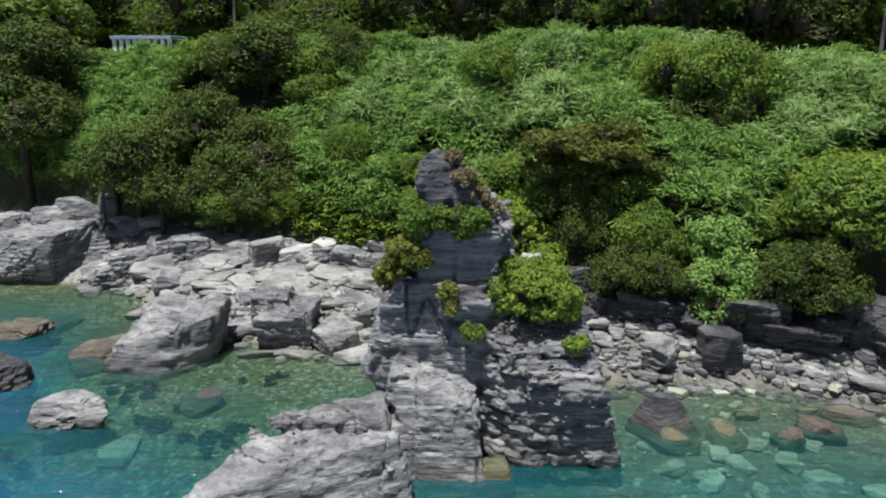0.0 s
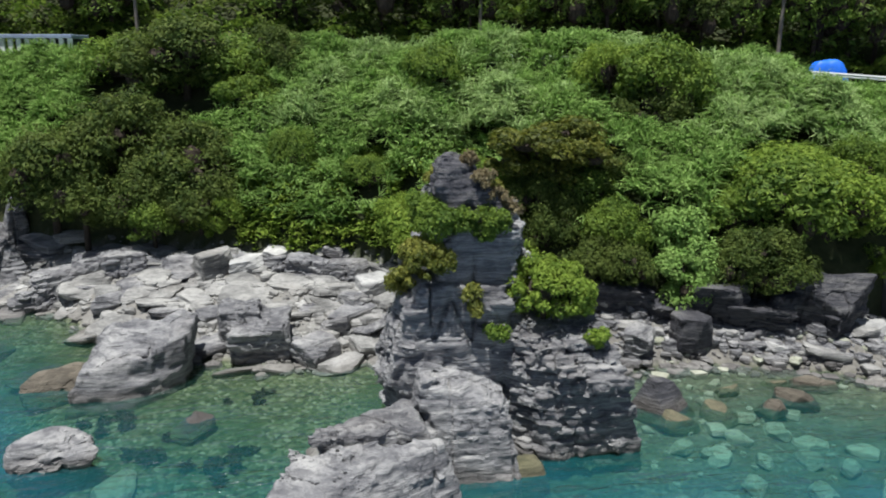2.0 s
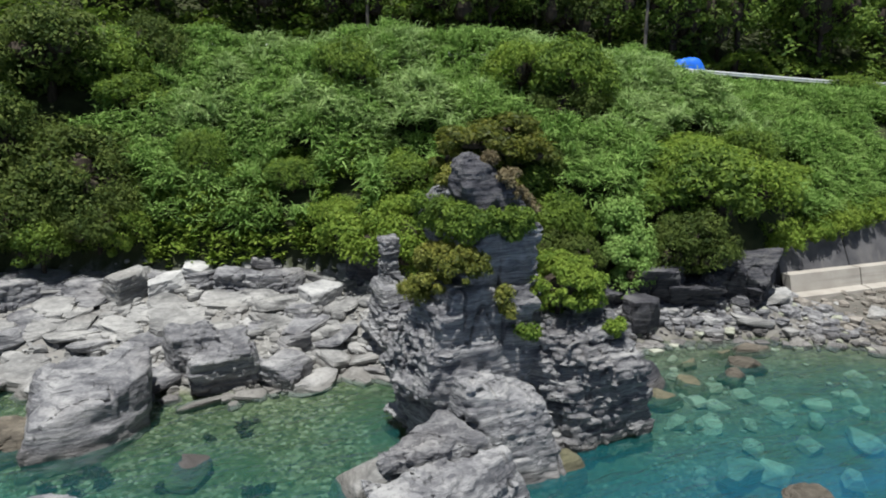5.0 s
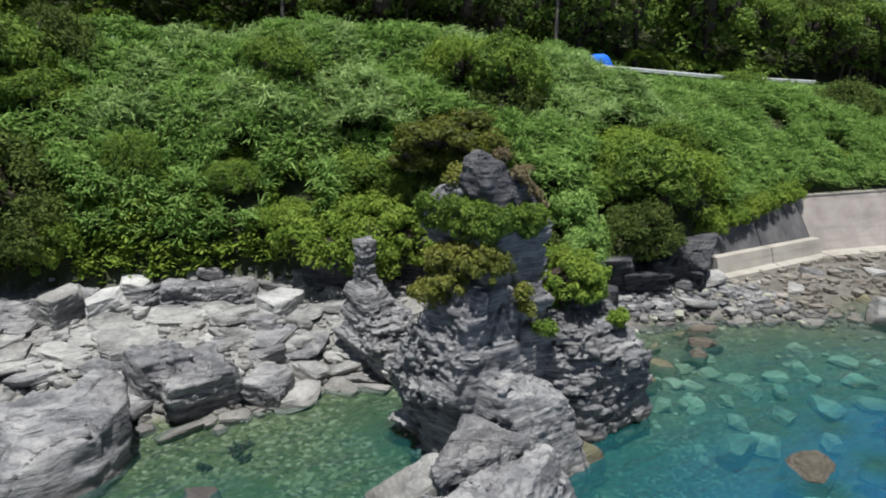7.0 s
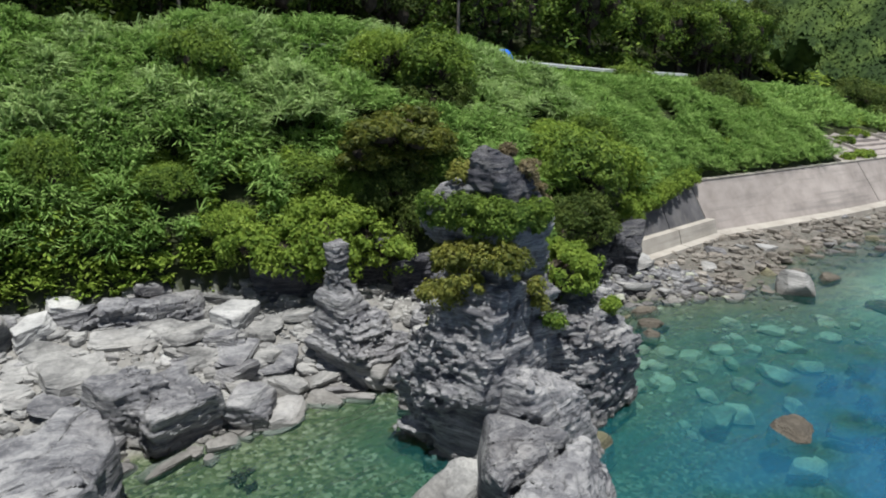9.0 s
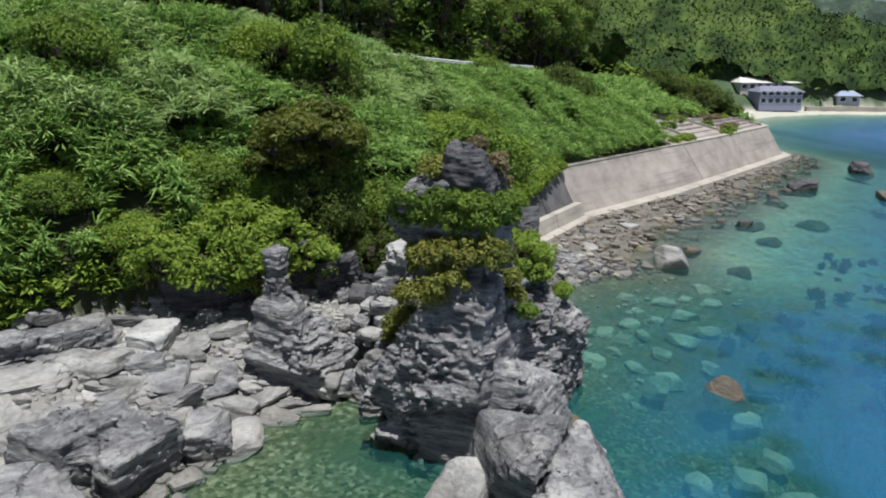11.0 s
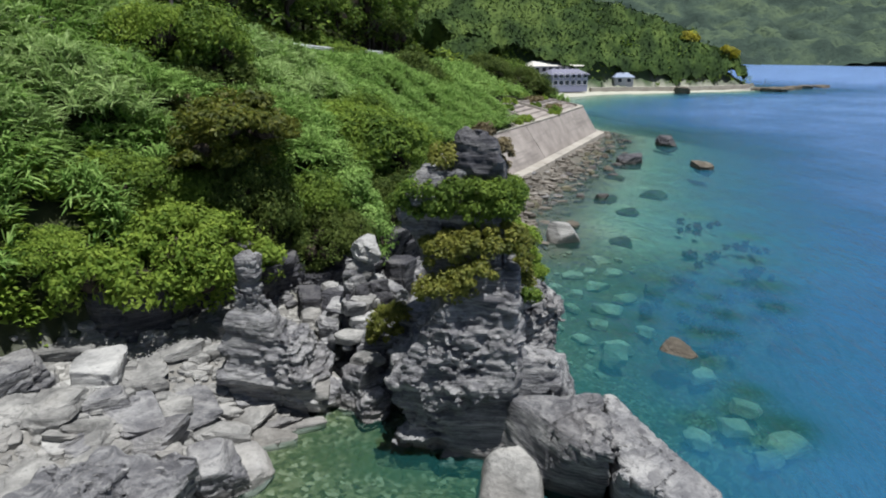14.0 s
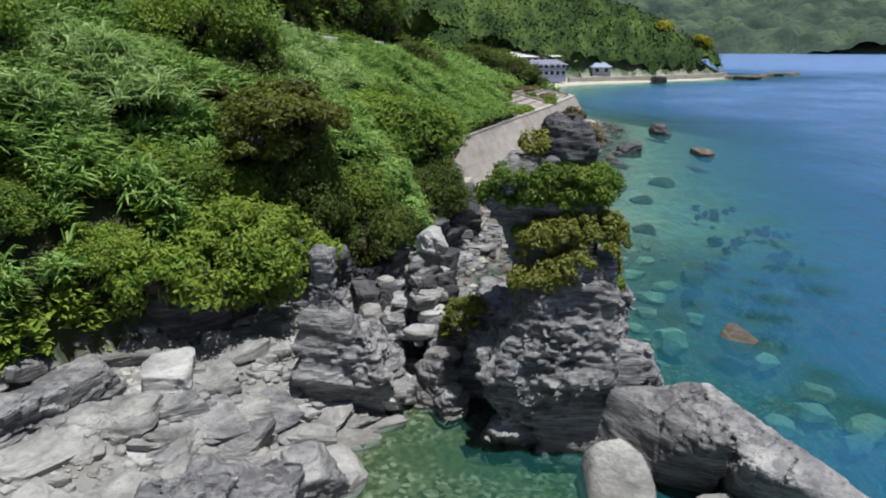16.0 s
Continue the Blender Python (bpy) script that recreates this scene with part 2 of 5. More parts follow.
c = gm.mix(gm.attr("green"), c, soil)
# some distance haze goes into this bluish far green
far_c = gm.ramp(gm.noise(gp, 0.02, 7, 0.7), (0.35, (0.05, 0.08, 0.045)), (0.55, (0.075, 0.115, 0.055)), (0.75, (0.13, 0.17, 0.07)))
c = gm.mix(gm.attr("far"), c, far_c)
gm.color(c)
gm.bump(gn, 0.7, 0.15, gm.bump(sep2.outputs[1], 0.3, 0.05))
GROUND = gm.m

# water: clear where shallow, its own blue-green body plus painted sky reflection where deep, mirror by Fresnel
wm = Mat("sea_water", 0.05, 0.5)
wt = wm.t
depth = wm.attr("depth")
body = wm.n("BsdfDiffuse")
nb = wm.noise(wm.where(), 0.06, 5, 0.6)
dd = wm.math("MULTIPLY", depth, wm.math("ADD", 0.65, wm.math("MULTIPLY", nb, 0.7)))
# palest deep stops carry the sky's reflection on the far sea
wm.link(wm.ramp(wm.math("DIVIDE", dd, 8.0), (0.0, (0.03, 0.115, 0.075)), (0.12, (0.02, 0.145, 0.16)), (0.25, (0.026, 0.148, 0.255)), (0.5, (0.042, 0.15, 0.335)), (0.75, (0.1, 0.218, 0.47)), (1.0, (0.2, 0.345, 0.68))), body.inputs[0])
clear = wm.n("BsdfTransparent")
wm.link(wm.ramp(wm.math("DIVIDE", depth, 4.0), (0.0, (0.95, 0.98, 0.96)), (0.25, (0.6, 0.87, 0.83)), (1.0, (0.3, 0.73, 0.78))), clear.inputs[0])
mx = wm.n("MixShader")
wm.link(wm.math("SUBTRACT", 1.0, wm.math("POWER", 2.718, wm.math("MULTIPLY", dd, -0.36))), mx.inputs[0])
wm.link(clear.outputs[0], mx.inputs[1])
wm.link(body.outputs[0], mx.inputs[2])
gl = wm.n("BsdfGlossy", Roughness=0.17)
fr = wm.n("Fresnel", IOR=1.33)
bp = wm.n("Bump", Strength=0.7, Distance=0.3)
wm.link(wm.math("ADD", wm.noise(wm.where((0.5, 1.4, 1), (0, 0, 20)), 1.1, 4, 0.6), wm.math("MULTIPLY", wm.noise(wm.where((1, 2.2, 1), (0, 0, -25)), 0.28, 3, 0.5), 2.0)), bp.inputs["Height"])
wm.link(bp.outputs[0], gl.inputs["Normal"])
bp2 = wm.n("Bump", Strength=0.75, Distance=0.4)
wm.link(wm.math("ADD", wm.noise(wm.where((0.45, 1.5, 1), (0, 0, 75)), 1.3, 4, 0.65), wm.math("MULTIPLY", wm.noise(wm.where((0.5, 1.6, 1), (0, 0, 60)), 0.25, 3, 0.5), 2.6)), bp2.inputs["Height"])
for nd in (fr, body):
    wm.link(bp2.outputs[0], nd.inputs["Normal"])
mx2 = wm.n("MixShader")
wm.link(fr.outputs[0], mx2.inputs[0])
wm.link(mx.outputs[0], mx2.inputs[1])
wm.link(gl.outputs[0], mx2.inputs[2])
wm.link(mx2.outputs[0], wt.nodes["Material Output"].inputs["Surface"])
WATER = wm.m


# ---- mesh helpers ----
def mesh_of(name, verts, faces, material, smooth=True, attrs=None):
    """A mesh from numpy arrays; faces is an (n, k) array."""
    me = bpy.data.meshes.new(name)
    k = faces.shape[1]
    me.vertices.add(len(verts))
    me.vertices.foreach_set("co", np.ascontiguousarray(verts, np.float32).ravel())
    me.loops.add(faces.size)
    me.loops.foreach_set("vertex_index", faces.astype(np.int32).ravel())
    me.polygons.add(len(faces))
    me.polygons.foreach_set("loop_start", np.arange(0, faces.size, k, dtype=np.int32))
    me.polygons.foreach_set("use_smooth", np.full(len(faces), smooth))
    for key, val in (attrs or {}).items():
        me.attributes.new(key, "FLOAT", "POINT").data.foreach_set("value", val.astype(np.float32).ravel())
    me.update(calc_edges=True)
    me.materials.append(material)
    return me


def part(name, me, parent=None, label="", m=None):
    """Links a mesh (or a bmesh with its material) as one object under a thing."""
    if isinstance(me, tuple):
        bm, material = me
        me = bpy.data.meshes.new(name)
        bm.to_mesh(me)
        bm.free()
        me.materials.append(material)
    ob = new(name, me)
    if m is not None:
        ob.matrix_basis = m
    if parent is not None:
        ob.parent = parent
    return tagged(ob, label)


def empty(name, m, label, category, group="", kind=""):
    ob = new(name)
    ob.empty_display_size = 0.2
    ob.matrix_basis = m
    return tagged(ob, label, category, group, kind)


def box(bm, x0, x1, y0, y1, z0, z1, bevel=0.0):
    r = bmesh.ops.create_cube(bm, size=1, matrix=Matrix.Translation(((x0 + x1) / 2, (y0 + y1) / 2, (z0 + z1) / 2)) @ Matrix.Diagonal((x1 - x0, y1 - y0, z1 - z0, 1)))
    if bevel:
        ed = list({e for vv in r["verts"] for e in vv.link_edges})
        bmesh.ops.bevel(bm, geom=ed, offset=bevel, segments=1, affect="EDGES")
    return bm


def sweep(points, radii, sides=7):
    """Verts and quads of a tapered tube along points."""
    pts = [Vector(p) for p in points]
    vs, fs = [], []
    for i, p in enumerate(pts):
        d = (pts[min(i + 1, len(pts) - 1)] - pts[max(i - 1, 0)]).normalized()
        u = d.orthogonal().normalized()
        w = d.cross(u)
        for s in range(sides):
            a = 2 * math.pi * s / sides
            vs.append(p + (u * math.cos(a) + w * math.sin(a)) * radii[i])
    for i in range(len(pts) - 1):
        for s in range(sides):
            t = (s + 1) % sides
            fs.append((i * sides + s, i * sides + t, (i + 1) * sides + t, (i + 1) * sides + s))
    return np.array(vs), np.array(fs)


# ---- the plan: shore, toe of the slope, road ----
SHORE = np.array([(-400, 120), (-120, 70), (-60, 55), (-31, 47.5), (-21, 46.5), (-16.5, 40), (-12, 37.2), (-8, 35.4), (-4, 36), (-1.5, 35.4), (0, 33.6), (1.5, 32.2), (7.6, 31.8), (14, 32.3), (20, 30), (24, 26.4), (30, 25.5), (36, 25.6),
                  (53, 22), (76, 17), (98, 13), (104, 14), (110, 22), (140, 30), (165, 22), (182, 17), (199, 3), (207, -15), (219, -34), (229, -49), (240, -55), (260, -40), (320, 60), (420, 260), (560, 420)])
TOE = np.array([(-400, 130), (-120, 80), (-34, 59), (-23, 52.5), (-17.7, 51.5), (-12, 49.3), (-5.2, 46.4), (-2.3, 45), (0.5, 43), (1.5, 41.5), (5.6, 39.4), (7.5, 37), (12, 35.6), (19, 35), (24, 34.6), (39.6, 34.6), (51.7, 30.4), (61.5, 27.4), (63, 33.4), (80, 28.0),
                (95.5, 24.6), (97.5, 19), (104, 22), (112, 30), (140, 40), (165, 34), (186, 30), (203, 15), (212, -3), (219, -17), (227, -32), (238, -45), (247, -47), (262, -30), (322, 70), (430, 270), (570, 430)])
ROAD = np.array([(-400, 150), (-120, 96), (-60, 78), (-30, 68.5), (-5, 63.5), (4, 59.5), (15, 55), (31.7, 49), (42, 45.5), (56, 43), (75, 41), (100, 38), (115, 42), (140, 52), (165, 50), (190, 44), (203, 34), (212, 15), (219, 0), (227, -15), (238, -29), (248, -31), (264, -14), (326, 90), (440, 290), (580, 450)])
ROADZ = np.array([(-400, 16), (-60, 15.6), (4, 15.4), (20, 14.7), (32, 13.9), (42, 13.2), (75, 12), (100, 10.5), (140, 7), (190, 3.6), (205, 9), (217, 15), (230, 16), (240, 12), (248, 8), (264, 8), (600, 9)])
TOEZ = np.array([(-400, 3.2), (20, 3.0), (24, 3.2), (27, 4.3), (39, 4.5), (61.5, 4.6), (63, 6.9), (80, 6.2), (95.5, 5.6), (97.5, 4.4), (104, 3), (140, 2.4), (600, 2.2)])


# sunken stones and weed banks: x, y, half-width, kind
SUNK = ((2.3, 17.0, 0.9, 0), (1.2, 15.4, 1.0, 0), (1.2, 18.7, 0.7, 0), (10.0, 20.9, 0.9, 0), (4.0, 16.1, 0.8, 0), (7.0, 17.2, 0.9, 0), (19.4, 17.5, 1.0, 1), (10.5, 16.6, 0.8, 1), (0.0, 16.4, 0.7, 0), (12.0, 25.6, 0.6, 0), (12.1, 24.0, 0.55, 0), (14.0, 23.9, 0.6, 0), (15.1, 25.0, 0.75, 0), (10.5, 24.6, 0.7, 0), (16.7, 24.0, 0.7, 0), (9.2, 25.4, 0.6, 0), (15.2, 22.9, 0.5, 0), (17.8, 22.6, 0.6, 0),
        (19.0, 10.9, 1.3, 2), (15.0, 11.6, 1.0, 2), (13.4, 14.7, 0.9, 2), (16.2, 14.9, 0.6, 2), (14.7, 16.7, 0.5, 2), (37.4, 11.3, 1.3, 2), (28.1, 12.8, 1.1, 2), (19.2, 13.0, 0.7, 2), (10.6, 15.3, 0.5, 2), (16.5, 18.1, 0.6, 2), (22.0, 15.2, 0.7, 2), (24.5, 10.2, 0.9, 2), (31.0, 9.0, 1.0, 2),
        (-13.1, 26.6, 1.2, 0), (-12.1, 28.9, 0.9, 2), (-14.5, 31.7, 1.1, 2), (-10.7, 30.0, 1.0, 1), (-8.3, 32.8, 0.5, 2), (-18.8, 36.9, 1.6, 1), (-23.1, 40.9, 1.8, 1), (-17.0, 25.0, 1.1, 2), (-9.0, 27.6, 0.9, 2), (30.0, 18.5, 0.9, 1), (41.0, 16.5, 1.2, 1), (50.0, 13.0, 1.4, 1), (46.0, 18.0, 1.2, 1), (58.0, 16.0, 1.2, 1),
        (13.0, 21.6, 0.7, 0), (15.6, 20.8, 0.9, 0), (17.4, 19.6, 0.8, 0), (19.6, 21.0, 0.9, 0), (21.4, 22.6, 0.8, 0), (12.2, 19.2, 0.6, 0), (22.6, 19.8, 0.9, 0), (10.8, 22.6, 0.6, 0), (18.8, 23.8, 0.7, 0), (20.8, 24.8, 0.7, 0), (25.0, 20.6, 0.8, 0), (11.4, 26.4, 0.6, 0), (14.0, 26.0, 0.7, 0))


def line(table, x):
    return np.interp(x, table[:, 0], table[:, 1])


def smooth01(a):
    a = np.clip(a, 0, 1)
    return a * a * (3 - 2 * a)


def ground_z(x, y):
    ys, yt, yr, zr, zt = line(SHORE, x), line(TOE, x), line(ROAD, x), line(ROADZ, x), line(TOEZ, x)
    off = ys - y
    cove = smooth01((x + 22) / 8) * (1 - smooth01((x + 1) / 3))
    depth = 0.10 * np.clip(off, 0, 8) + 0.16 * np.clip(off - 8, 0, 30) + 0.02 * np.clip(off - 38, 0, 250)
    depth = depth * (1 - 0.35 * cove * (1 - smooth01((off - 8) / 14)))
    sea = -0.12 - depth + 0.25 * fbm2(x, y, 3.0, 4, 5) * smooth01(off / 4)
    for sx_, sy_, sr_, kind_ in SUNK:
        near = np.exp(-((x - sx_) ** 2 + (y - sy_) ** 2) / (1.5 * sr_ ** 2))
        sea = sea * (1 - near) + near * np.maximum(sea, (-0.85, -0.8, -1.1)[kind_])
    u = np.clip((y - ys) / np.maximum(yt - ys, 0.5), 0, 1)
    beach_z = np.minimum(zt.clip(0, 2.6), np.interp(x, (21, 27), (2.6, 0.7))) * u ** 0.9 + 0.22 * fbm2(x, y, 1.6, 4, 9)
    w = np.clip((y - yt) / np.maximum(yr - yt, 0.5), 0, 1)
    cliff = np.minimum((y - yt) / 1.6, 1).clip(0, 1)
    step_h = np.where(x < 24, 1.9, 0.15)
    slope = zt + step_h * cliff + (zr - zt - step_h) * (1 - (1 - w) ** 1.25) + 0.35 * fbm2(x, y, 4.0, 4, 2) * np.sin(np.pi * w)
    back = np.clip(y - yr - 5.5, 0, None)
    rise = np.interp(x, (-60, 60, 110, 160, 200, 240, 300), (0.55, 0.5, 0.5, 0.30, 0.38, 0.55, 0.5))
    top = np.interp(x, (-400, 60, 120, 170, 200, 230, 260, 300, 500), (70, 60, 50, 34, 20, 14, 10, 10, 60))
    hill = zr + top * (1 - np.exp(-back * rise / top)) + 2.0 * fbm2(x, y, 30.0, 3, 4) * smooth01(back / 30)
    z = np.where(y < ys, sea, np.where(y < yt, beach_z, np.where(y < yr, slope, hill)))
    # the far side of the bay
    f = smooth01((x - 560 - 0.25 * (y + 200) - 40 * fbm2(x, y, 180.0, 3, 21)) / 60)
    ridge = 8 + 54 * smooth01((x - 600) / 330) * (0.8 + 0.6 * fbm2(x, y, 150.0, 5, 22)) + 80 * smooth01((x - 1050) / 800) * (0.8 + 0.5 * fbm2(x, y, 420.0, 4, 23)) * (0.15 + 0.85 * smooth01((y + 620) / 380))
    far_side = np.where(y > 330, 0, 1) * f
    return z * (1 - far_side) + np.maximum(ridge, 2) * far_side, far_side


def graded(lo, hi, a, b, fine, grow=1.09):
    """Coordinates fine between a and b, coarsening outwards."""
    mid = list(np.arange(a, b + 1e-6, fine))
    up, s = [b], fine
    while up[-1] < hi:
        s *= grow
        up.append(up[-1] + s)
    dn, s = [a], fine
    while dn[-1] > lo:
        s *= grow
        dn.append(dn[-1] - s)
    return np.array(dn[:0:-1] + mid + up[1:])


def sheet(xs, ys):
    X, Y = np.meshgrid(xs, ys, indexing="ij")
    n, m = X.shape
    i = np.arange(n * m).reshape(n, m)
    F = np.stack([i[:-1, :-1], i[1:, :-1], i[1:, 1:], i[:-1, 1:]], -1).reshape(-1, 4)
    return X, Y, F


GX = np.unique(np.concatenate([graded(-500, 120, -40, 44, 0.55, 1.09), np.arange(120, 330, 4.0), np.arange(330, 1100, 14.0), np.arange(1100, 3300, 70.0)]))
GY = graded(-1500, 900, 22, 64, 0.5, 1.085)
X, Y, F = sheet(GX, GY)
Z, FAR = ground_z(X, Y)
green = smooth01((Y - line(TOE, X) + 0.6) / 0.6) * (1 - FAR)
me = mesh_of("ground", np.stack([X, Y, Z], -1).reshape(-1, 3), F, GROUND, True, {"green": green, "sandy": smooth01((X - 150) / 10) * (1 - smooth01((X - 222) / 12)) * (1 - FAR) * (1 - green) + (X < 150) * smooth01((X - 22) / 14) * smooth01((line(SHORE, X) - Y - 2.5) / 5) * (1 - FAR), "reef": (0.6 * smooth01((X - 5) / 4) + 0.4 * smooth01((X - 24) / 4)) * (1 - smooth01((X - 120) / 10)) * (1 - 0.8 * smooth01((line(SHORE, X) - Y - 3) / 4) * smooth01((X - 22) / 6)), "far": np.maximum(FAR, smooth01((X - 150) / 60) * green)})
tagged(part("ground", me), "rocky shore, soil slope and sea floor in one sheet", "ground", kind="structure")

WX = graded(-500, 900, -26, 42, 0.6, 1.1)
WY = graded(-1500, 320, 6, 44, 0.6, 1.1)
X, Y, F = sheet(WX, WY)
Z, _ = ground_z(X, Y)
me = mesh_of("water", np.stack([X, Y, np.zeros(X.shape)], -1).reshape(-1, 3), F, WATER, True, {"depth": np.clip(-Z, 0, 20)})
tagged(part("water", me), "clear turquoise sea, calm with light ripples", "water", kind="structure")


# ---- rocks ----
def cube_dirs(n):
    a = np.linspace(-1, 1, n + 1)
    U, V = np.meshgrid(a, a, indexing="ij")
    i = np.arange((n + 1) ** 2).reshape(n + 1, n + 1)
    q = np.stack([i[:-1, :-1], i[1:, :-1], i[1:, 1:], i[:-1, 1:]], -1).reshape(-1, 4)
    P, Q, one = [], [], np.ones(U.shape)
    for k, (A, B, C) in enumerate(((U, V, one), (V, U, -one), (one, U, V), (-one, V, U), (V, one, U), (U, -one, V))):
        P.append(np.stack([A, B, C], -1).reshape(-1, 3))
        Q.append(q + k * (n + 1) ** 2)
    P, Q = np.concatenate(P), np.concatenate(Q)
    u, inv = np.unique(np.round(P, 5), axis=0, return_inverse=True)
    return u, inv.reshape(-1)[Q]


DIRS = {}
BED = np.array((-0.05, -0.13, 1.0))
BED /= np.linalg.norm(BED)


def stone(size, seed, n=12, cuts=9, at=(0, 0, 0), yaw=0, taper=1.0, lean=(0, 0), ledge=0.0, thick=0.35, rough=0.06, boxy=1.0, cutlow=0.95):
    """Verts and quads of an angular stone: a convex body cut by planes, then weathered along its bedding."""
    if n not in DIRS:
        DIRS[n] = cube_dirs(n)
    D, Q = DIRS[n]
    rng = np.random.default_rng(seed)
    d = D / np.linalg.norm(D, axis=1)[:, None]
    planes = [(np.eye(3)[k] * s + rng.normal(0, 0.07, 3), boxy) for k in range(3) for s in (1, -1)]
    for _ in range(cuts):
        planes.append((rng.normal(0, 1, 3), rng.uniform(cutlow, 1.3)))
    r = np.full(len(d), 9.0)
    soft = 0.0
    for nrm, h in planes:
        nrm = nrm / np.linalg.norm(nrm)
        c = np.maximum(d @ nrm, 0.02) / h
        soft = soft + c ** 40
    r = soft ** (-1 / 40)
    p = d * r[:, None]
    hz = (p[:, 2] + 1) / 2
    k = 1 - (1 - taper) * np.clip(hz, 0, 1.1)
    p = p * np.array(size) / 2
    p[:, 0] *= k
    p[:, 1] *= k
    p[:, 0] += lean[0] * hz
    p[:, 1] += lean[1] * hz
    a = radians(yaw)
    x, y = p[:, 0].copy(), p[:, 1].copy()
    p[:, 0], p[:, 1] = x * math.cos(a) - y * math.sin(a), x * math.sin(a) + y * math.cos(a)
    w = p + np.array(at) + (0 if any(at) else seed * 7.3)
    out = d.copy()
    out[:, 0], out[:, 1] = d[:, 0] * math.cos(a) - d[:, 1] * math.sin(a), d[:, 0] * math.sin(a) + d[:, 1] * math.cos(a)
    flat = out * np.array((1, 1, 0.15))
    s = min(size)
    if ledge:
        p = p + out * (fbm(w * 0.6, 4, 39) * ledge * 2.4)[:, None]
        q = w @ BED / thick + 1.6 * fbm(w * 0.35, 3, 31) + 0.9 * fbm(w * 1.3, 3, 33)
        kf = np.floor(q)
        f = q - kf
        cx, cy = np.floor(w[:, 0] / 0.62 + 1.1 * fbm(w * 0.9, 2, 43) + 3.1 * hash3(kf, kf * 0, kf * 0, 3)), np.floor(w[:, 1] / 0.7 + 1.1 * fbm(w * 0.9, 2, 44))
        jut = hash3(kf, kf * 0, kf * 0, 7) * 0.8 + hash3(kf, cx, cy, 9) * 1.9 - 1.35
        lip = np.where(f < 0.88, (f - 0.35) * 1.2, (1 - f) * 3.0 - 0.5)
        mask = 0.15 + 1.25 * smooth01(fbm(w * 0.45, 3, 35) + 0.5)
        ridge = 1 - 2 * np.abs(fbm(w * 0.95, 4, 45))
        p = p + flat * ((jut + lip) * ledge * mask)[:, None] + out * ((ridge - 0.55) * ledge * 0.9)[:, None]
        # upright joints
        joint = np.abs(fbm(w * np.array((0.5, 0.5, 0.1)), 3, 37))
        p = p - flat * (np.exp(-(joint / 0.018) ** 2) * ledge * 2.0)[:, None]
    p = p + out * (fbm(w * (2.2 / max(s, 0.3)), 4, 41) * rough * s)[:, None]
    return p + np.array(at), Q


def rock(name, size, at, material, label, seed, parent=None, category="rock", group="", tilt=(0, 0), **kw):
    """A single rock standing at (x, y, base z)."""
    x, y, z = at
    v, q = stone(size, seed, at=(x, y, z + size[2] / 2), **kw)
    me = mesh_of(name, v - np.array(at), q, material, False)
    ob = part(name, me, parent, m=pose(*at, *tilt))
    return ob if parent else tagged(ob, label, category, group)


# ---- rock masses with ledges: a solid field, meshed on a grid ----
def wedge(x0, x1, y0, y1, z0, X0, X1, Y0, Y1, z1, *cuts):
    """Planes (normal, offset) of a block between a bottom and a top rectangle, with further cutting planes (point, normal)."""
    h = z1 - z0
    rows = [((-1, 0, (X0 - x0) / h), (x0, y0, z0)), ((1, 0, (x1 - X1) / h), (x1, y0, z0)), ((0, -1, (Y0 - y0) / h), (x0, y0, z0)), ((0, 1, (y1 - Y1) / h), (x0, y1, z0)), ((0, 0, 1), (0, 0, z1)), ((0, 0, -1), (0, 0, z0))]
    out = []
    for nrm, p in rows + [(c[3:], c[:3]) for c in cuts]:
        nrm = np.array(nrm, float) / np.linalg.norm(nrm)
        out.append((nrm, float(nrm @ np.array(p))))
    return out


def solid(P, blocks, round_=0.09):
    """Signed distance to a union of blocks with softened edges."""
    best = None
    for planes in blocks:
        d = np.stack([P @ nrm - h for nrm, h in planes])
        top = d.max(0)
        d = top + round_ * np.log(np.exp(np.clip((d - top) / round_, -30, 0)).sum(0))
        best = d if best is None else np.minimum(best, d) - 0.12 * np.clip(1 - np.abs(best - d) / 0.5, 0, 1) ** 2
    return best


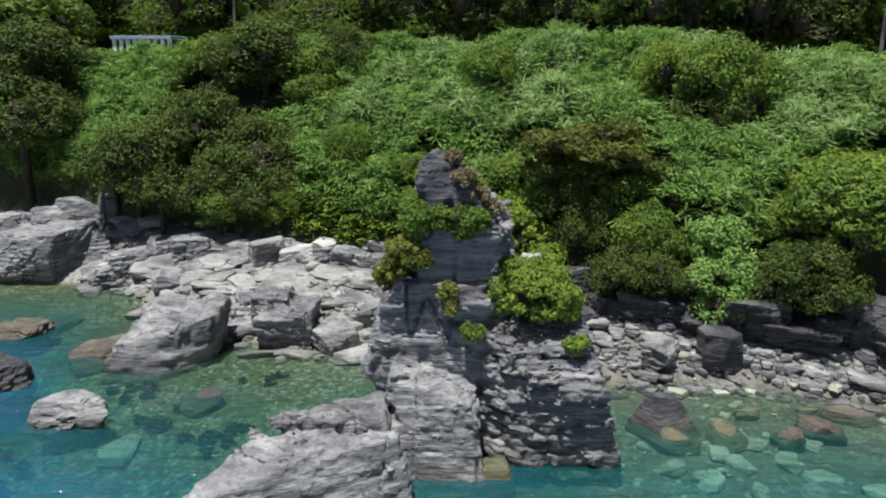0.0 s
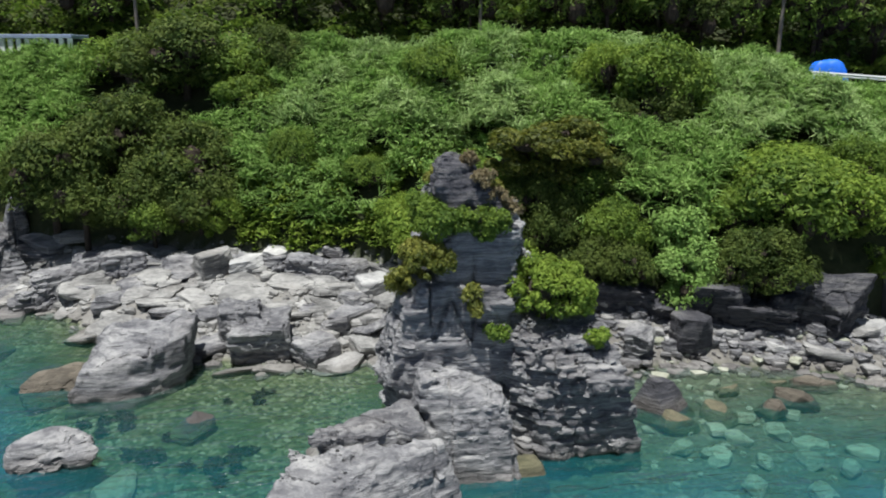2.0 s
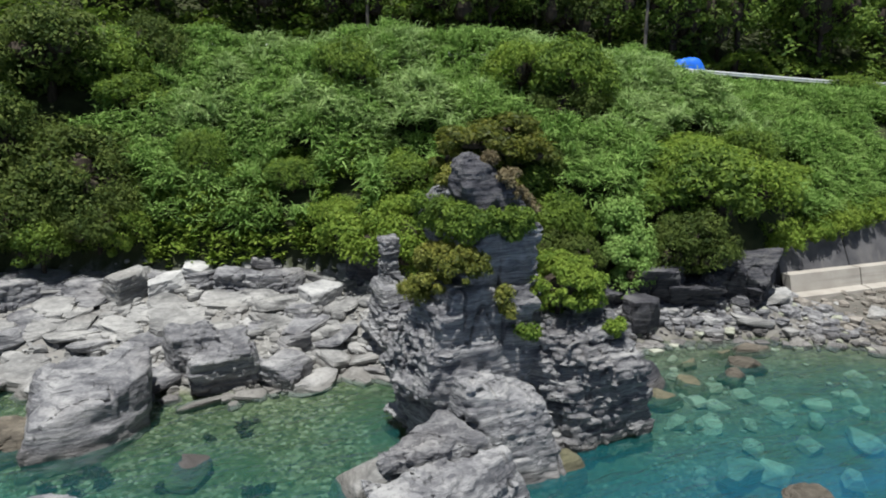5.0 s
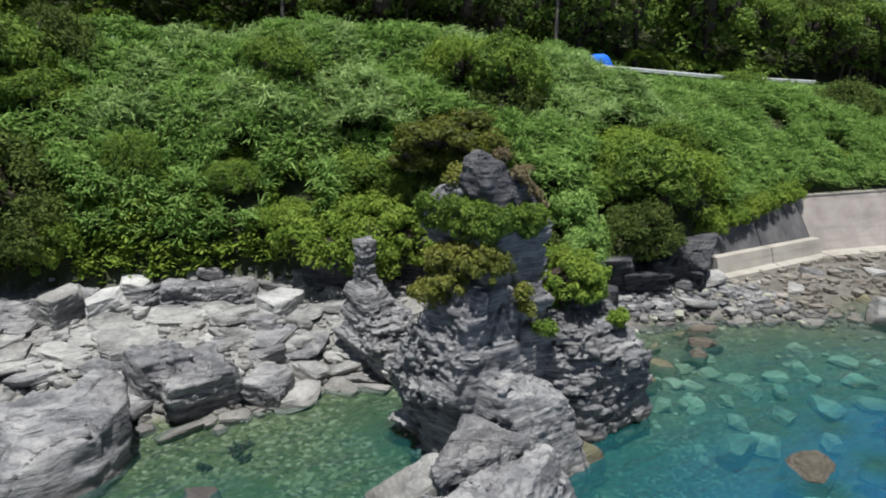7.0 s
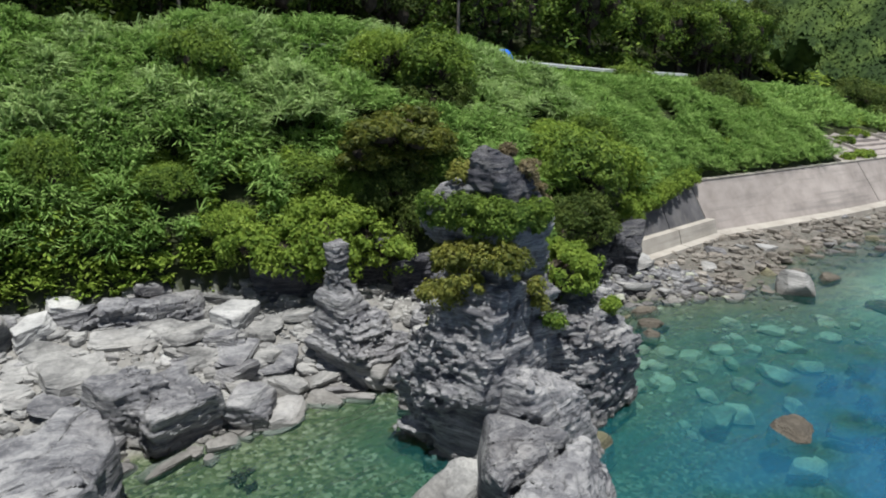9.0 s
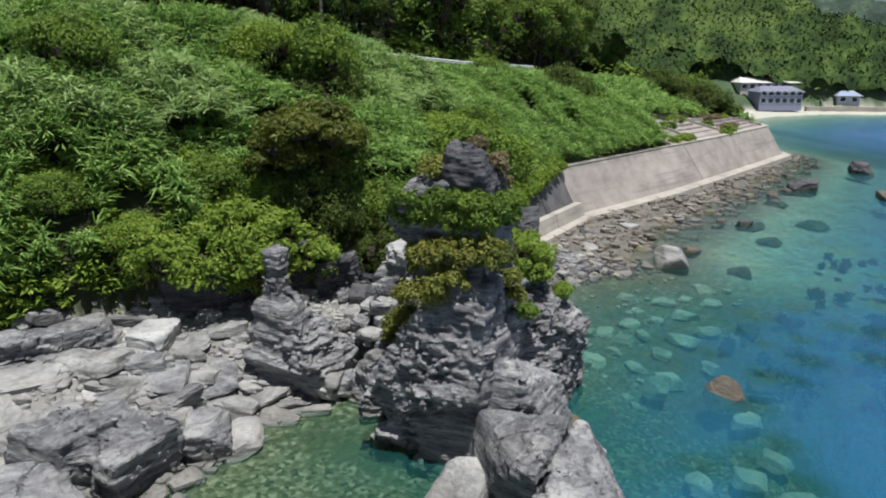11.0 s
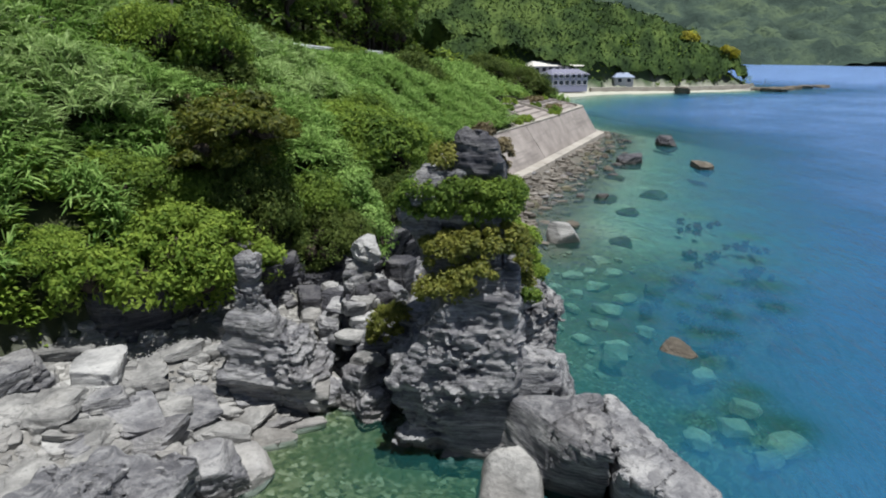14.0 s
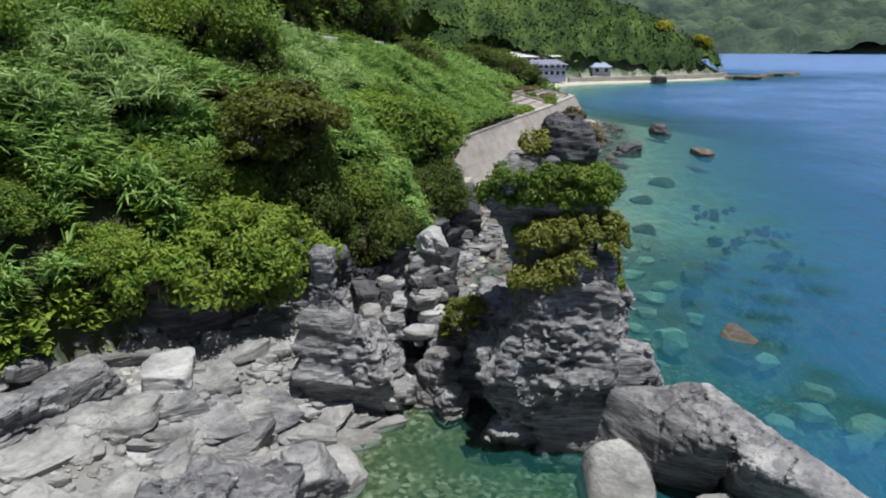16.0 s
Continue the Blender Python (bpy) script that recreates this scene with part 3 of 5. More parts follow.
def weather(w, ledge, pits, swell):
    """How far the weathered face stands proud: beds, blocks between joints, hollows."""
    slow, mid = fbm(w * 0.4, 3, 31), fbm(w * 0.95, 2, 43)
    lay = w @ BED + 0.14 * slow
    out = swell * (0.8 * slow + 0.55 * (0.5 - 2 * np.abs(mid)) + 0.18 * fbm(w * 2.4, 2, 53))
    mask = 0.2 + 1.25 * smooth01(fbm(w * 0.35 + 31, 2, 35) * 1.6 + 0.5)
    for thick, across, amp in ((0.7, 1.3, 0.8), (0.26, 0.5, 0.75), (0.11, 0.27, 0.42)):
        q = lay / thick + 0.18 * mid
        kf = np.floor(q)
        f = q - kf
        zero = kf * 0
        turn = 0.35 + 0.5 * hash3(kf, zero, zero, 5)
        cx = np.floor((w[:, 0] + turn * w[:, 1]) / across + 0.35 * mid + 3.1 * hash3(kf, zero, zero, 3))
        cy = np.floor((w[:, 1] - turn * w[:, 0]) / across + 0.35 * slow + 2.3 * hash3(kf, zero, zero, 4))
        jut = 0.7 * hash3(kf, zero, zero, 7) + 1.3 * hash3(kf, cx, cy, 9) - 1.0
        lip = np.where(f < 0.82, (f - 0.4) * 0.5, 0.21 - (f - 0.82) * 4.5)
        out = out + (jut + lip) * ledge * amp * mask
    thin = np.floor(lay / 0.075 + 0.5 * mid)
    out = out + (hash3(thin, thin * 0, thin * 0, 8) - 0.5) * 0.35 * ledge
    joint = np.abs(fbm(w * np.array((0.5, 0.5, 0.12)), 2, 37))
    out = out - np.exp(-(joint / 0.012) ** 2) * 0.25
    if pits:
        zone = smooth01((w[:, 2] - 1.2) / 0.8) * smooth01((4.8 - w[:, 2]) / 0.8) * smooth01((0.2 - w[:, 0] + 0.6 * (w[:, 1] - 25.5)) / 1.2)
        hole = smooth01((fbm(w * np.array((1.7, 1.7, 3.0)), 2, 47) - 0.0) / 0.22)
        out = out - pits * hole * (0.1 + 0.9 * zone)
    return out


def rock_mass(name, blocks, material, parent=None, origin=(0, 0, 0), step=0.085, ledge=0.16, pits=0.0, swell=0.22, label="", category="", group=""):
    """A mesh on the zero surface of weathered blocks."""
    corners = []
    for planes in blocks:
        V = []
        for i_, j_, k_ in ((0, 2, 5), (0, 3, 5), (1, 2, 5), (1, 3, 5), (0, 2, 4), (0, 3, 4), (1, 2, 4), (1, 3, 4)):
            V.append(np.linalg.solve(np.array([planes[m_][0] for m_ in (i_, j_, k_)]), np.array([planes[m_][1] for m_ in (i_, j_, k_)])))
        corners += V
    lo, hi = np.min(corners, 0) - 0.6, np.max(corners, 0) + 0.6
    lo[2] = max(lo[2], -1.6)
    ax = [np.arange(lo[k], hi[k] + step, step) for k in range(3)]
    shape = tuple(len(a) for a in ax)
    G = np.stack(np.meshgrid(*ax, indexing="ij"), -1).reshape(-1, 3)
    D = np.full(len(G), 9.0)
    for c in range(0, len(G), 400000):
        D[c:c + 400000] = solid(G[c:c + 400000], blocks)
    near = np.nonzero(np.abs(D) < 0.75)[0]
    D[near] -= weather(G[near], ledge, pits, swell)
    D = D.reshape(shape)
    D[:, :, 0] = np.maximum(D[:, :, 0], 0.01)
    S = D < 0
    acc, cnt = np.zeros(tuple(n - 1 for n in shape) + (3,)), np.zeros(tuple(n - 1 for n in shape))
    cut = {}
    for k in range(3):
        a0 = [slice(None)] * 3
        a1 = [slice(None)] * 3
        a0[k], a1[k] = slice(0, -1), slice(1, None)
        d0, d1 = D[tuple(a0)], D[tuple(a1)]
        e = np.argwhere(S[tuple(a0)] != S[tuple(a1)])
        cut[k] = e
        va, vb = d0[tuple(e.T)], d1[tuple(e.T)]
        pos = e.astype(float)
        pos[:, k] += va / (va - vb)
        u, v = [m_ for m_ in range(3) if m_ != k]
        for du in (0, -1):
            for dv in (0, -1):
                c = e.copy()
                c[:, u] += du
                c[:, v] += dv
                ok = ((c >= 0) & (c < np.array(cnt.shape))).all(1)
                np.add.at(acc, tuple(c[ok].T), pos[ok])
                np.add.at(cnt, tuple(c[ok].T), 1)
    used_ = np.argwhere(cnt > 0)
    index = np.full(cnt.shape, -1)
    index[tuple(used_.T)] = np.arange(len(used_))
    V = acc[tuple(used_.T)] / cnt[tuple(used_.T)][:, None] * step + lo
    quads = []
    for k in range(3):
        u, v = (k + 1) % 3, (k + 2) % 3
        e = cut[k]
        e = e[(e[:, u] > 0) & (e[:, v] > 0) & (e[:, u] < shape[u] - 1) & (e[:, v] < shape[v] - 1)]
        ring = []
        for du, dv in ((-1, -1), (0, -1), (0, 0), (-1, 0)):
            c = e.copy()
            c[:, u] += du
            c[:, v] += dv
            ring.append(index[tuple(c.T)])
        ring = np.stack(ring, 1)
        flip = ~S[tuple(e.T)]
        ring[flip] = ring[flip][:, ::-1]
        quads.append(ring)
    ob = part(name, mesh_of(name, V - np.array(origin), np.concatenate(quads), material, False), parent, m=None if parent else pose(*origin))
    return ob if parent else tagged(ob, label, category, group)


# ---- the sea stack ----
SO = (2, 27, 0)
stack = empty("sea_stack", pose(*SO), "tall layered grey schist sea stack with green shrubs on ledges", "sea stack")
rock_mass("landward_wall", [wedge(-2.9, 1.6, 25.8, 28.4, -1.5, -2.0, 1.6, 25.8, 28.7, 4.4), wedge(-1.9, 1.6, 27.6, 29.0, -1.5, -2.95, 1.6, 27.6, 30.6, 3.0), wedge(-2.95, 1.6, 25.9, 30.5, 2.6, -2.1, 1.2, 26.0, 28.3, 6.0)], ROCK, stack, SO, ledge=0.2, pits=0.12)
rock_mass("seaward_wedge", [wedge(-3.0, 1.8, 22.9, 28.0, -1.5, -1.7, 1.3, 24.6, 28.0, 4.0, (-0.8, 26, 3.7, 0.35, -0.32, 1))], ROCK, stack, SO, ledge=0.11, pits=0.3, swell=0.16)
rock_mass("seaward_block", [wedge(1.9, 7.3, 24.5, 29.8, -1.5, 1.9, 5.6, 24.2, 28.9, 4.9, (4, 24.1, 3.3, 0.12, -0.8, 1), (3.2, 24.2, 2.0, -0.85, -0.9, 0.12)), wedge(1.5, 6.2, 25.2, 30.4, -1.5, 1.6, 5.2, 25.6, 29.4, 3.6)], ROCK, stack, SO, ledge=0.18)
rock_mass("cleft_block", [wedge(0.0, 2.6, 26.0, 29.0, 0.0, 0.2, 2.4, 25.7, 28.6, 5.1)], ROCK, stack, SO, ledge=0.16)
rock_mass("rear_block", [wedge(1.0, 5.6, 28.5, 31.8, -1.5, 1.4, 4.8, 28.2, 30.6, 3.9)], ROCK, stack, SO, step=0.12)
rock_mass("shoulder_block", [wedge(-2.3, 0.4, 26.3, 28.6, 3.6, -1.7, 0.2, 25.9, 28.2, 6.7)], ROCK, stack, SO, ledge=0.15, swell=0.18)
rock_mass("shoulder_block", [wedge(0.1, 2.1, 26.1, 28.2, 3.2, 0.4, 1.7, 25.9, 27.8, 6.6)], ROCK, stack, SO, ledge=0.13, swell=0.16)
rock_mass("column", [wedge(-0.8, 2.2, 26.4, 28.4, 4.0, -1.0, 2.0, 26.5, 30.2, 8.4), wedge(-1.0, 2.1, 26.5, 30.1, 8.0, -0.9, 1.9, 26.6, 29.9, 9.5), wedge(1.7, 3.0, 27.6, 29.2, 4.2, 1.8, 2.7, 27.9, 29.0, 9.1)], ROCK, stack, SO, ledge=0.15)
rock_mass("summit", [wedge(-0.9, 1.9, 26.5, 28.6, 8.9, -0.75, 0.3, 27.0, 28.3, 11.6, (-0.3, 27.7, 11.4, 0.5, -0.35, 1), (-0.3, 28.0, 11.35, -0.3, 0.5, 1))], DARK_SHADED_ROCK, stack, SO, step=0.07, ledge=0.08, swell=0.34)
rock_mass("summit_ledge", [wedge(-1.4, 0.9, 27.8, 30.0, 8.8, -1.0, 0.4, 27.9, 29.5, 10.05)], ROCK, stack, SO, ledge=0.1, swell=0.2)
rock_mass("foot_slab", [wedge(1.2, 3.0, 23.2, 24.9, -1.2, 1.5, 2.6, 23.5, 24.6, 0.35)], OLIVE, stack, SO, ledge=0.05, swell=0.1)
rock_mass("foot_slab", [wedge(-3.0, -0.8, 28.6, 31.2, -1.2, -2.0, -1.0, 29.0, 30.0, 0.5, (-1.9, 29.6, 0.35, -0.5, 0.45, 1))], REDROCK, stack, SO, ledge=0.06, swell=0.25)

# slabs that lean against the stack's seaward foot
for lb, mt, blk in (
        ("large cracked grey slab with a flat bright top beside the stack", ROCK, wedge(-6.6, -0.9, 22.9, 26.6, -1.5, -6.4, -1.9, 22.9, 26.4, 2.6, (-4.2, 24.75, 2.4, -0.58, 0.81, 0.2), (-5.6, 23.5, 2, -1, 0.3, -0.5), (-3.4, 24.3, 2.5, 0.03, 0.08, 1))),
        ("long sloping grey slab running down into the sea", ROCK, wedge(-9.4, -0.4, 17.6, 22.8, -1.5, -9.0, -1.5, 18.4, 22.8, 2.5, (-1.8, 22.1, 2.0, 0.42, -0.9, 0.5), (-6.7, 22.2, 2.0, -0.85, 0.53, -0.5), (-4, 21.8, 2.15, -0.04, -0.12, 1))),
        ("low pale grey slab in the shallows at the stack", PALE, wedge(-6.6, -2.9, 24.6, 27.3, -1.5, -5.8, -3.2, 25.0, 26.7, 1.2, (-4.6, 25.8, 0.75, -0.25, 0.2, 1))),
        ("small wedge-shaped block caught under the slabs", PALE, wedge(-7.6, -5.6, 22.6, 24.4, -1.5, -6.9, -5.8, 22.9, 23.9, 0.9, (-6.4, 23.4, 0.8, -0.4, 0.2, 1)))):
    rock_mass("slab_rock", [blk], mt, None, (-4, 23, 0), ledge=0.085, swell=0.12, label=lb, category="rock", group="slabs at the stack")

# pinnacle on the beach
pin = empty("rock_pinnacle", pose(0.4, 36, 0.5), "thin eroded rock pinnacle on a dark broad base", "rock pinnacle")
rock_mass("base_block", [wedge(-0.2, 2.2, 34.1, 37.0, -0.4, -0.9, 2.2, 33.8, 37.3, 1.8), wedge(-0.9, 2.2, 33.8, 37.3, 1.5, -0.6, 1.4, 34.6, 37.0, 3.1)], ROCK, pin, (0.4, 36, 0.5), ledge=0.16, swell=0.2)
rock_mass("spire", [wedge(-0.7, 1.3, 35.0, 37.4, 2.4, -0.6, 0.9, 35.4, 37.1, 4.1), wedge(-0.5, 0.7, 35.7, 37.0, 3.8, -0.4, 0.5, 35.9, 36.8, 6.4)], ROCK, pin, (0.4, 36, 0.5), step=0.07, ledge=0.09, swell=0.16)

# rocks whose place is plain to see: name, size, place, material, yaw, seed, label
for nm, sz, at, mt, yaw, s_, lb in (
        ("boulder", (1.9, 1.7, 1.5), (-5.4, 35.7, -0.2), ROCK, 40, 53, "grey boulder by the green shallows"),
        ("sea_rock", (3.2, 2.1, 1.9), (-15.4, 28.0, -0.9), ROCK, 10, 54, "grey rock standing in clear shallow water"),
        ("sea_rock", (3.6, 3.0, 2.2), (-21.0, 31.0, -1.2), DARK_SHADED_ROCK, 30, 55, "dark rock standing in clear shallow water"),
        ("sea_rock", (3.2, 2.2, 1.3), (-23.4, 38.0, -0.8), REDROCK, 0, 56, "flat brown reef rock awash"),
        ("sea_rock", (3.8, 2.6, 1.4), (-17.2, 35.2, -0.9), REDROCK, 20, 57, "flat brown reef rock awash"),
        ("boulder", (2.3, 1.8, 1.7), (-11.4, 46.3, 1.8), PALE, 20, 61, "pale grey boulder at the top of the beach"),
        ("boulder", (1.8, 1.5, 1.3), (-7.6, 47.0, 2.1), WHITEROCK, 50, 62, "bleached boulder at the top of the beach"),
        ("boulder", (2.0, 1.5, 1.2), (-9.4, 46.2, 1.9), WHITEROCK, 0, 63, "bleached boulder at the top of the beach"),
        ("boulder", (2.0, 1.7, 1.1), (-1.9, 41.8, 1.6), WHITEROCK, 20, 64, "bleached boulder at the top of the beach"),
        ("boulder", (1.8, 1.6, 1.8), (13.7, 33.0, 0.6), DARK_SHADED_ROCK, 10, 68, "dark boulder under the trees"),
        ("boulder", (1.8, 1.3, 1.3), (10.9, 33.0, 0.6), ROCK, 60, 69, "grey boulder on the rubble beach"),
        ("sea_rock", (2.4, 1.8, 1.0), (8.0, 18.3, -0.75), REDROCK, 10, 72, "brown rock just breaking the surface"),
        ("sea_rock", (1.7, 1.1, 0.8), (8.3, 21.3, -0.9), SUNKEN, 0, 73, "pale stone just under the surface"),
        ("sea_rock", (5.0, 2.8, 1.9), (67.2, 13.2, -0.9), DARK_SHADED_ROCK, -30, 75, "dark jagged rocks in the sea"),
        ("sea_rock", (3.6, 2.6, 2.2), (84.5, 6.0, -0.9), DARK_SHADED_ROCK, 20, 76, "dark jagged rocks in the sea"),
        ("sea_rock", (3.4, 2.0, 1.3), (64.3, 5.0, -0.7), REDROCK, 10, 77, "low brown rock in the sea"),
        ("boulder", (1.1, 0.9, 1.0), (4.2, 32.7, 5.2), WHITEROCK, 30, 79, "bleached boulder on top of a rock pile")):
    big = max(sz)
    rock(nm, sz, at, mt, lb, s_, n=18 if nm == "sea_rock" or big < 2.5 else 38, yaw=yaw, taper=1.0, ledge=0.10 if big > 2.5 else 0.04, thick=0.3, cuts=14 if nm == "sea_rock" else 9, cutlow=0.72 if nm == "sea_rock" else 0.85, rough=0.06, tilt=(6, -5))

rock("boulder", (3.3, 2.8, 2.2), (9.9, 28.1, -1.0), DARK_SHADED_ROCK, "dark pyramid-shaped boulder in the shallows", 66, category="boulder", n=26, yaw=35, taper=0.25, lean=(-0.3, 0.3), cuts=7, cutlow=0.9, ledge=0.02)
for x, y, sz, yaw, mt in ((9.7, 26.9, (2.3, 1.6, 0.85), -12, OLIVE), (12.1, 27.4, (1.6, 1.9, 0.8), 20, OLIVE), (14.6, 27.3, (1.7, 1.3, 0.95), 15, REDROCK), (16.2, 27.8, (2.1, 1.4, 1.0), -10, REDROCK), (18.2, 29.2, (2.6, 1.7, 0.95), -30, REDROCK), (16.6, 29.6, (1.8, 1.0, 0.8), 10, OLIVE), (13.6, 29.3, (1.6, 0.9, 0.8), 5, OLIVE)):
    rock("sea_rock", sz, (x, y, -0.72), mt, "flat yellowish slab awash in the shallows" if mt == OLIVE else "low brown rock awash in the shallows", int(x * 31), n=16, yaw=yaw, taper=0.75, cuts=18, cutlow=0.72, ledge=0.03, tilt=(5, 4))
rock("boulder", (2.1, 2.5, 2.1), (28.0, 23.1, -0.75), PALE, "rounded white-topped boulder at the water's edge", 74, category="boulder", n=20, yaw=10, taper=0.9, boxy=1.0, cuts=40, cutlow=0.85, rough=0.05)
rr = np.random.default_rng(64)
for k in range(44):
    x = rr.uniform(30, 92)
    s = rr.uniform(0.7, 2.2)
    rock("reef_rock", (s, s * rr.uniform(0.5, 0.9), 0.45 + s * rr.uniform(0.08, 0.2)), (x, float(line(SHORE, x)) - 6.5 * rr.random() ** 1.6 + 1.0, -0.42), (REDROCK, OLIVE, DARK_SHADED_ROCK)[rr.integers(3)], "low weathered reef rock awash below the seawall", 1200 + k, group="reef below the seawall", n=10, yaw=rr.uniform(-50, 20), taper=0.7, cuts=20, cutlow=0.72, rough=0.1)


def crag(label, at, mat, blocks, seed):
    """A rock mass of several fused blocks: x, y, base z, size, yaw."""
    c = empty("shore_crag", pose(*at), label, "rock crag")
    for k, (x, y, z, sz, yaw, tp, ln) in enumerate(blocks):
        v, q = stone(sz, seed + k, n=30 if max(sz) > 4 else 20, at=(x, y, z + sz[2] / 2), yaw=yaw, taper=tp, lean=ln, ledge=0.11, thick=0.32, cuts=8, cutlow=0.9)
        part("rock_block", mesh_of("rock_block", v - np.array(at), q, mat, False), c)


crag("broad bright-topped grey rock crag at the foot of the slope", (-27, 49.5, 0), ROCK, ((-29.5, 49.0, -0.8, (7.5, 5.5, 4.2), -18, 0.75, (0.6, 1.0)), (-25.6, 50.4, -0.6, (5.2, 4.6, 3.9), 20, 0.5, (-0.3, 0.9)), (-27.5, 53.4, 0.6, (5.0, 3.4, 4.0), 0, 0.55, (0, 0.4)), (-25.4, 53.6, 2.6, (1.8, 1.5, 3.2), 30, 0.4, (0.3, 0)), (-28.4, 50.8, -0.6, (4.4, 3.6, 4.8), 35, 0.5, (0.2, 0.8)), (-32.5, 52.0, -0.6, (5, 5, 4.4), 10, 0.8, (0, 0.6))), 58)
crag("low grey rock crag of tilted blocks behind the beach", (-19, 48.5, 0), ROCK, ((-21.3, 48.0, -0.5, (3.0, 3.0, 2.7), 30, 0.85, (0, 0.3)), (-18.4, 49.0, -0.4, (5.2, 3.8, 3.3), 5, 0.85, (0, 0.4)), (-15.4, 48.8, 0.0, (3.4, 2.6, 2.6), -15, 0.8, (0, 0.2)), (-22.6, 47.0, -0.6, (1.8, 1.6, 1.7), 10, 0.9, (0, 0))), 70)
crag("low grey rock ledge behind the beach", (-13, 47.4, 0.5), ROCK, ((-13.4, 47.6, 0.5, (2.8, 2.2, 2.2), 20, 0.9, (0, 0.2)), (-10.4, 47.6, 1.4, (2.4, 1.8, 1.5), -20, 0.9, (0, 0))), 76)

rock_mass("boulder", [wedge(-16.6, -11.8, 32.4, 37.2, -1.2, -15.6, -11.3, 33.4, 37.0, 2.6, (-12.5, 35.0, 2.3, -0.22, -0.16, 1), (-12.4, 33.6, 1.0, 0.6, -0.8, 0.1))], ROCK, None, (-13.6, 35, 0), step=0.095, ledge=0.07, swell=0.3, label="huge grey boulder at the water's edge, shaded on one side", category="boulder")
rock_mass("boulder", [wedge(-9.7, -7.0, 36.0, 39.2, -1.0, -9.8, -6.8, 35.5, 38.8, 2.0, (-9, 37, 1.95, -0.1, -0.1, 1)), wedge(-10.6, -8.6, 37.2, 40.0, -1.0, -10.4, -8.4, 37.0, 39.4, 2.4)], ROCK, None, (-8.6, 37, 0), step=0.095, ledge=0.08, swell=0.3, label="large two-humped grey boulder on the shore", category="boulder")
crag("dark rock core of a boulder pile beside the stack", (4.3, 33.1, 0.5), DARK_SHADED_ROCK, ((4.3, 33.0, 0.5, (2.4, 2.2, 3.7), 30, 0.8, (0, 0)), (5.6, 34.2, 0.4, (2.2, 2.0, 2.6), 0, 0.85, (0, 0)), (6.6, 35.4, 0.5, (2.8, 2.4, 2.2), 20, 0.85, (0, 0))), 180)
crag("grey layered rocks fused to the inland foot of the stack", (1.9, 32.2, -0.3), ROCK, ((1.4, 32.2, -0.4, (2.4, 1.9, 2.0), -20, 0.85, (0, 0)), (2.9, 31.8, -0.2, (2.2, 2.0, 2.9), 15, 0.8, (0, 0)), (0.2, 31.7, -0.6, (1.6, 1.4, 1.5), 40, 0.85, (0, 0))), 184)
# buttress and next two cliffs: dark colour and outward lean stand in for shade
crag("dark layered rock buttress below the trees", (20.9, 33, -0.2), DARK_SHADED_ROCK, ((20.9, 33.3, -0.2, (2.8, 2.6, 4.6), 30, 1.1, (0, -1.2)), (22.2, 34.0, -0.2, (2.4, 2.2, 3.4), 0, 1.1, (0, -0.9)), (19.2, 34.0, 0.2, (2.4, 1.8, 3.0), 10, 1.1, (0, -0.8)), (20.4, 31.8, -0.4, (1.5, 1.3, 1.8), 20, 0.85, (0, 0))), 190)
crag("dark shaded cliff hollowed under overhanging bushes", (4, 41.5, 1.5), DARK_SHADED_ROCK, ((1.6, 42.6, 1.2, (2.6, 2.4, 3.6), -30, 1.1, (0, -0.3)), (3.6, 41.6, 1.2, (2.8, 2.4, 3.4), -25, 1.1, (0, -0.4)), (5.8, 40.4, 1.0, (2.8, 2.6, 4.4), -35, 1.05, (0, -0.3))), 200)
crag("dark shaded cliff below the pine", (8.6, 38.4, 1), DARK_SHADED_ROCK, ((7.6, 38.6, 0.8, (2.6, 2.4, 3.4), -30, 1.25, (0, -0.6)), (9.5, 37.4, 0.8, (2.8, 2.4, 2.3), -30, 1.3, (0, -0.7)), (11.6, 36.5, 0.6, (2.6, 2.2, 2.8), -20, 1.3, (0, -0.7)), (13.8, 35.6, 0.6, (2.8, 2.2, 2.1), -15, 1.3, (0, -0.7)), (16.0, 34.9, 0.5, (2.6, 2.2, 3.1), -20, 1.3, (0, -0.7)), (18.2, 34.1, 0.4, (2.6, 2.2, 2.2), -25, 1.3, (0, -0.7))), 210)
crag("layered grey ledge under the reeds", (-4.6, 44.4, 1.4), ROCK, ((-5.4, 45.0, 1.3, (2.6, 1.8, 1.9), -25, 0.95, (0, 0)), (-3.6, 44.1, 1.3, (2.6, 1.8, 1.8), -30, 0.95, (0, 0)), (-7.2, 45.8, 1.4, (1.8, 1.4, 1.5), 10, 0.95, (0, 0))), 220)

def leaf_quads(P, N, length, width, r, droop=0.3, loose=0.55):
    k = len(P)
    N = N + r.normal(0, loose, (k, 3))
    N /= np.linalg.norm(N, axis=1)[:, None]
    U = np.cross(N, r.normal(0, 1, (k, 3)))
    U /= np.linalg.norm(U, axis=1)[:, None] + 1e-9
    W = np.cross(N, U)
    l = (length * r.uniform(0.7, 1.3, k))[:, None] / 2
    w = (width * r.uniform(0.7, 1.3, k))[:, None] / 2
    V = np.stack([P - U * l, P + W * w - U * l * 0.1, P + U * l - N * l * droop, P - W * w - U * l * 0.1], 1)
    return V.reshape(-1, 3), np.arange(4 * k).reshape(-1, 4)


# loose boulders on the beach, all from a few shapes
rng = np.random.default_rng(5)
SHAPES = []
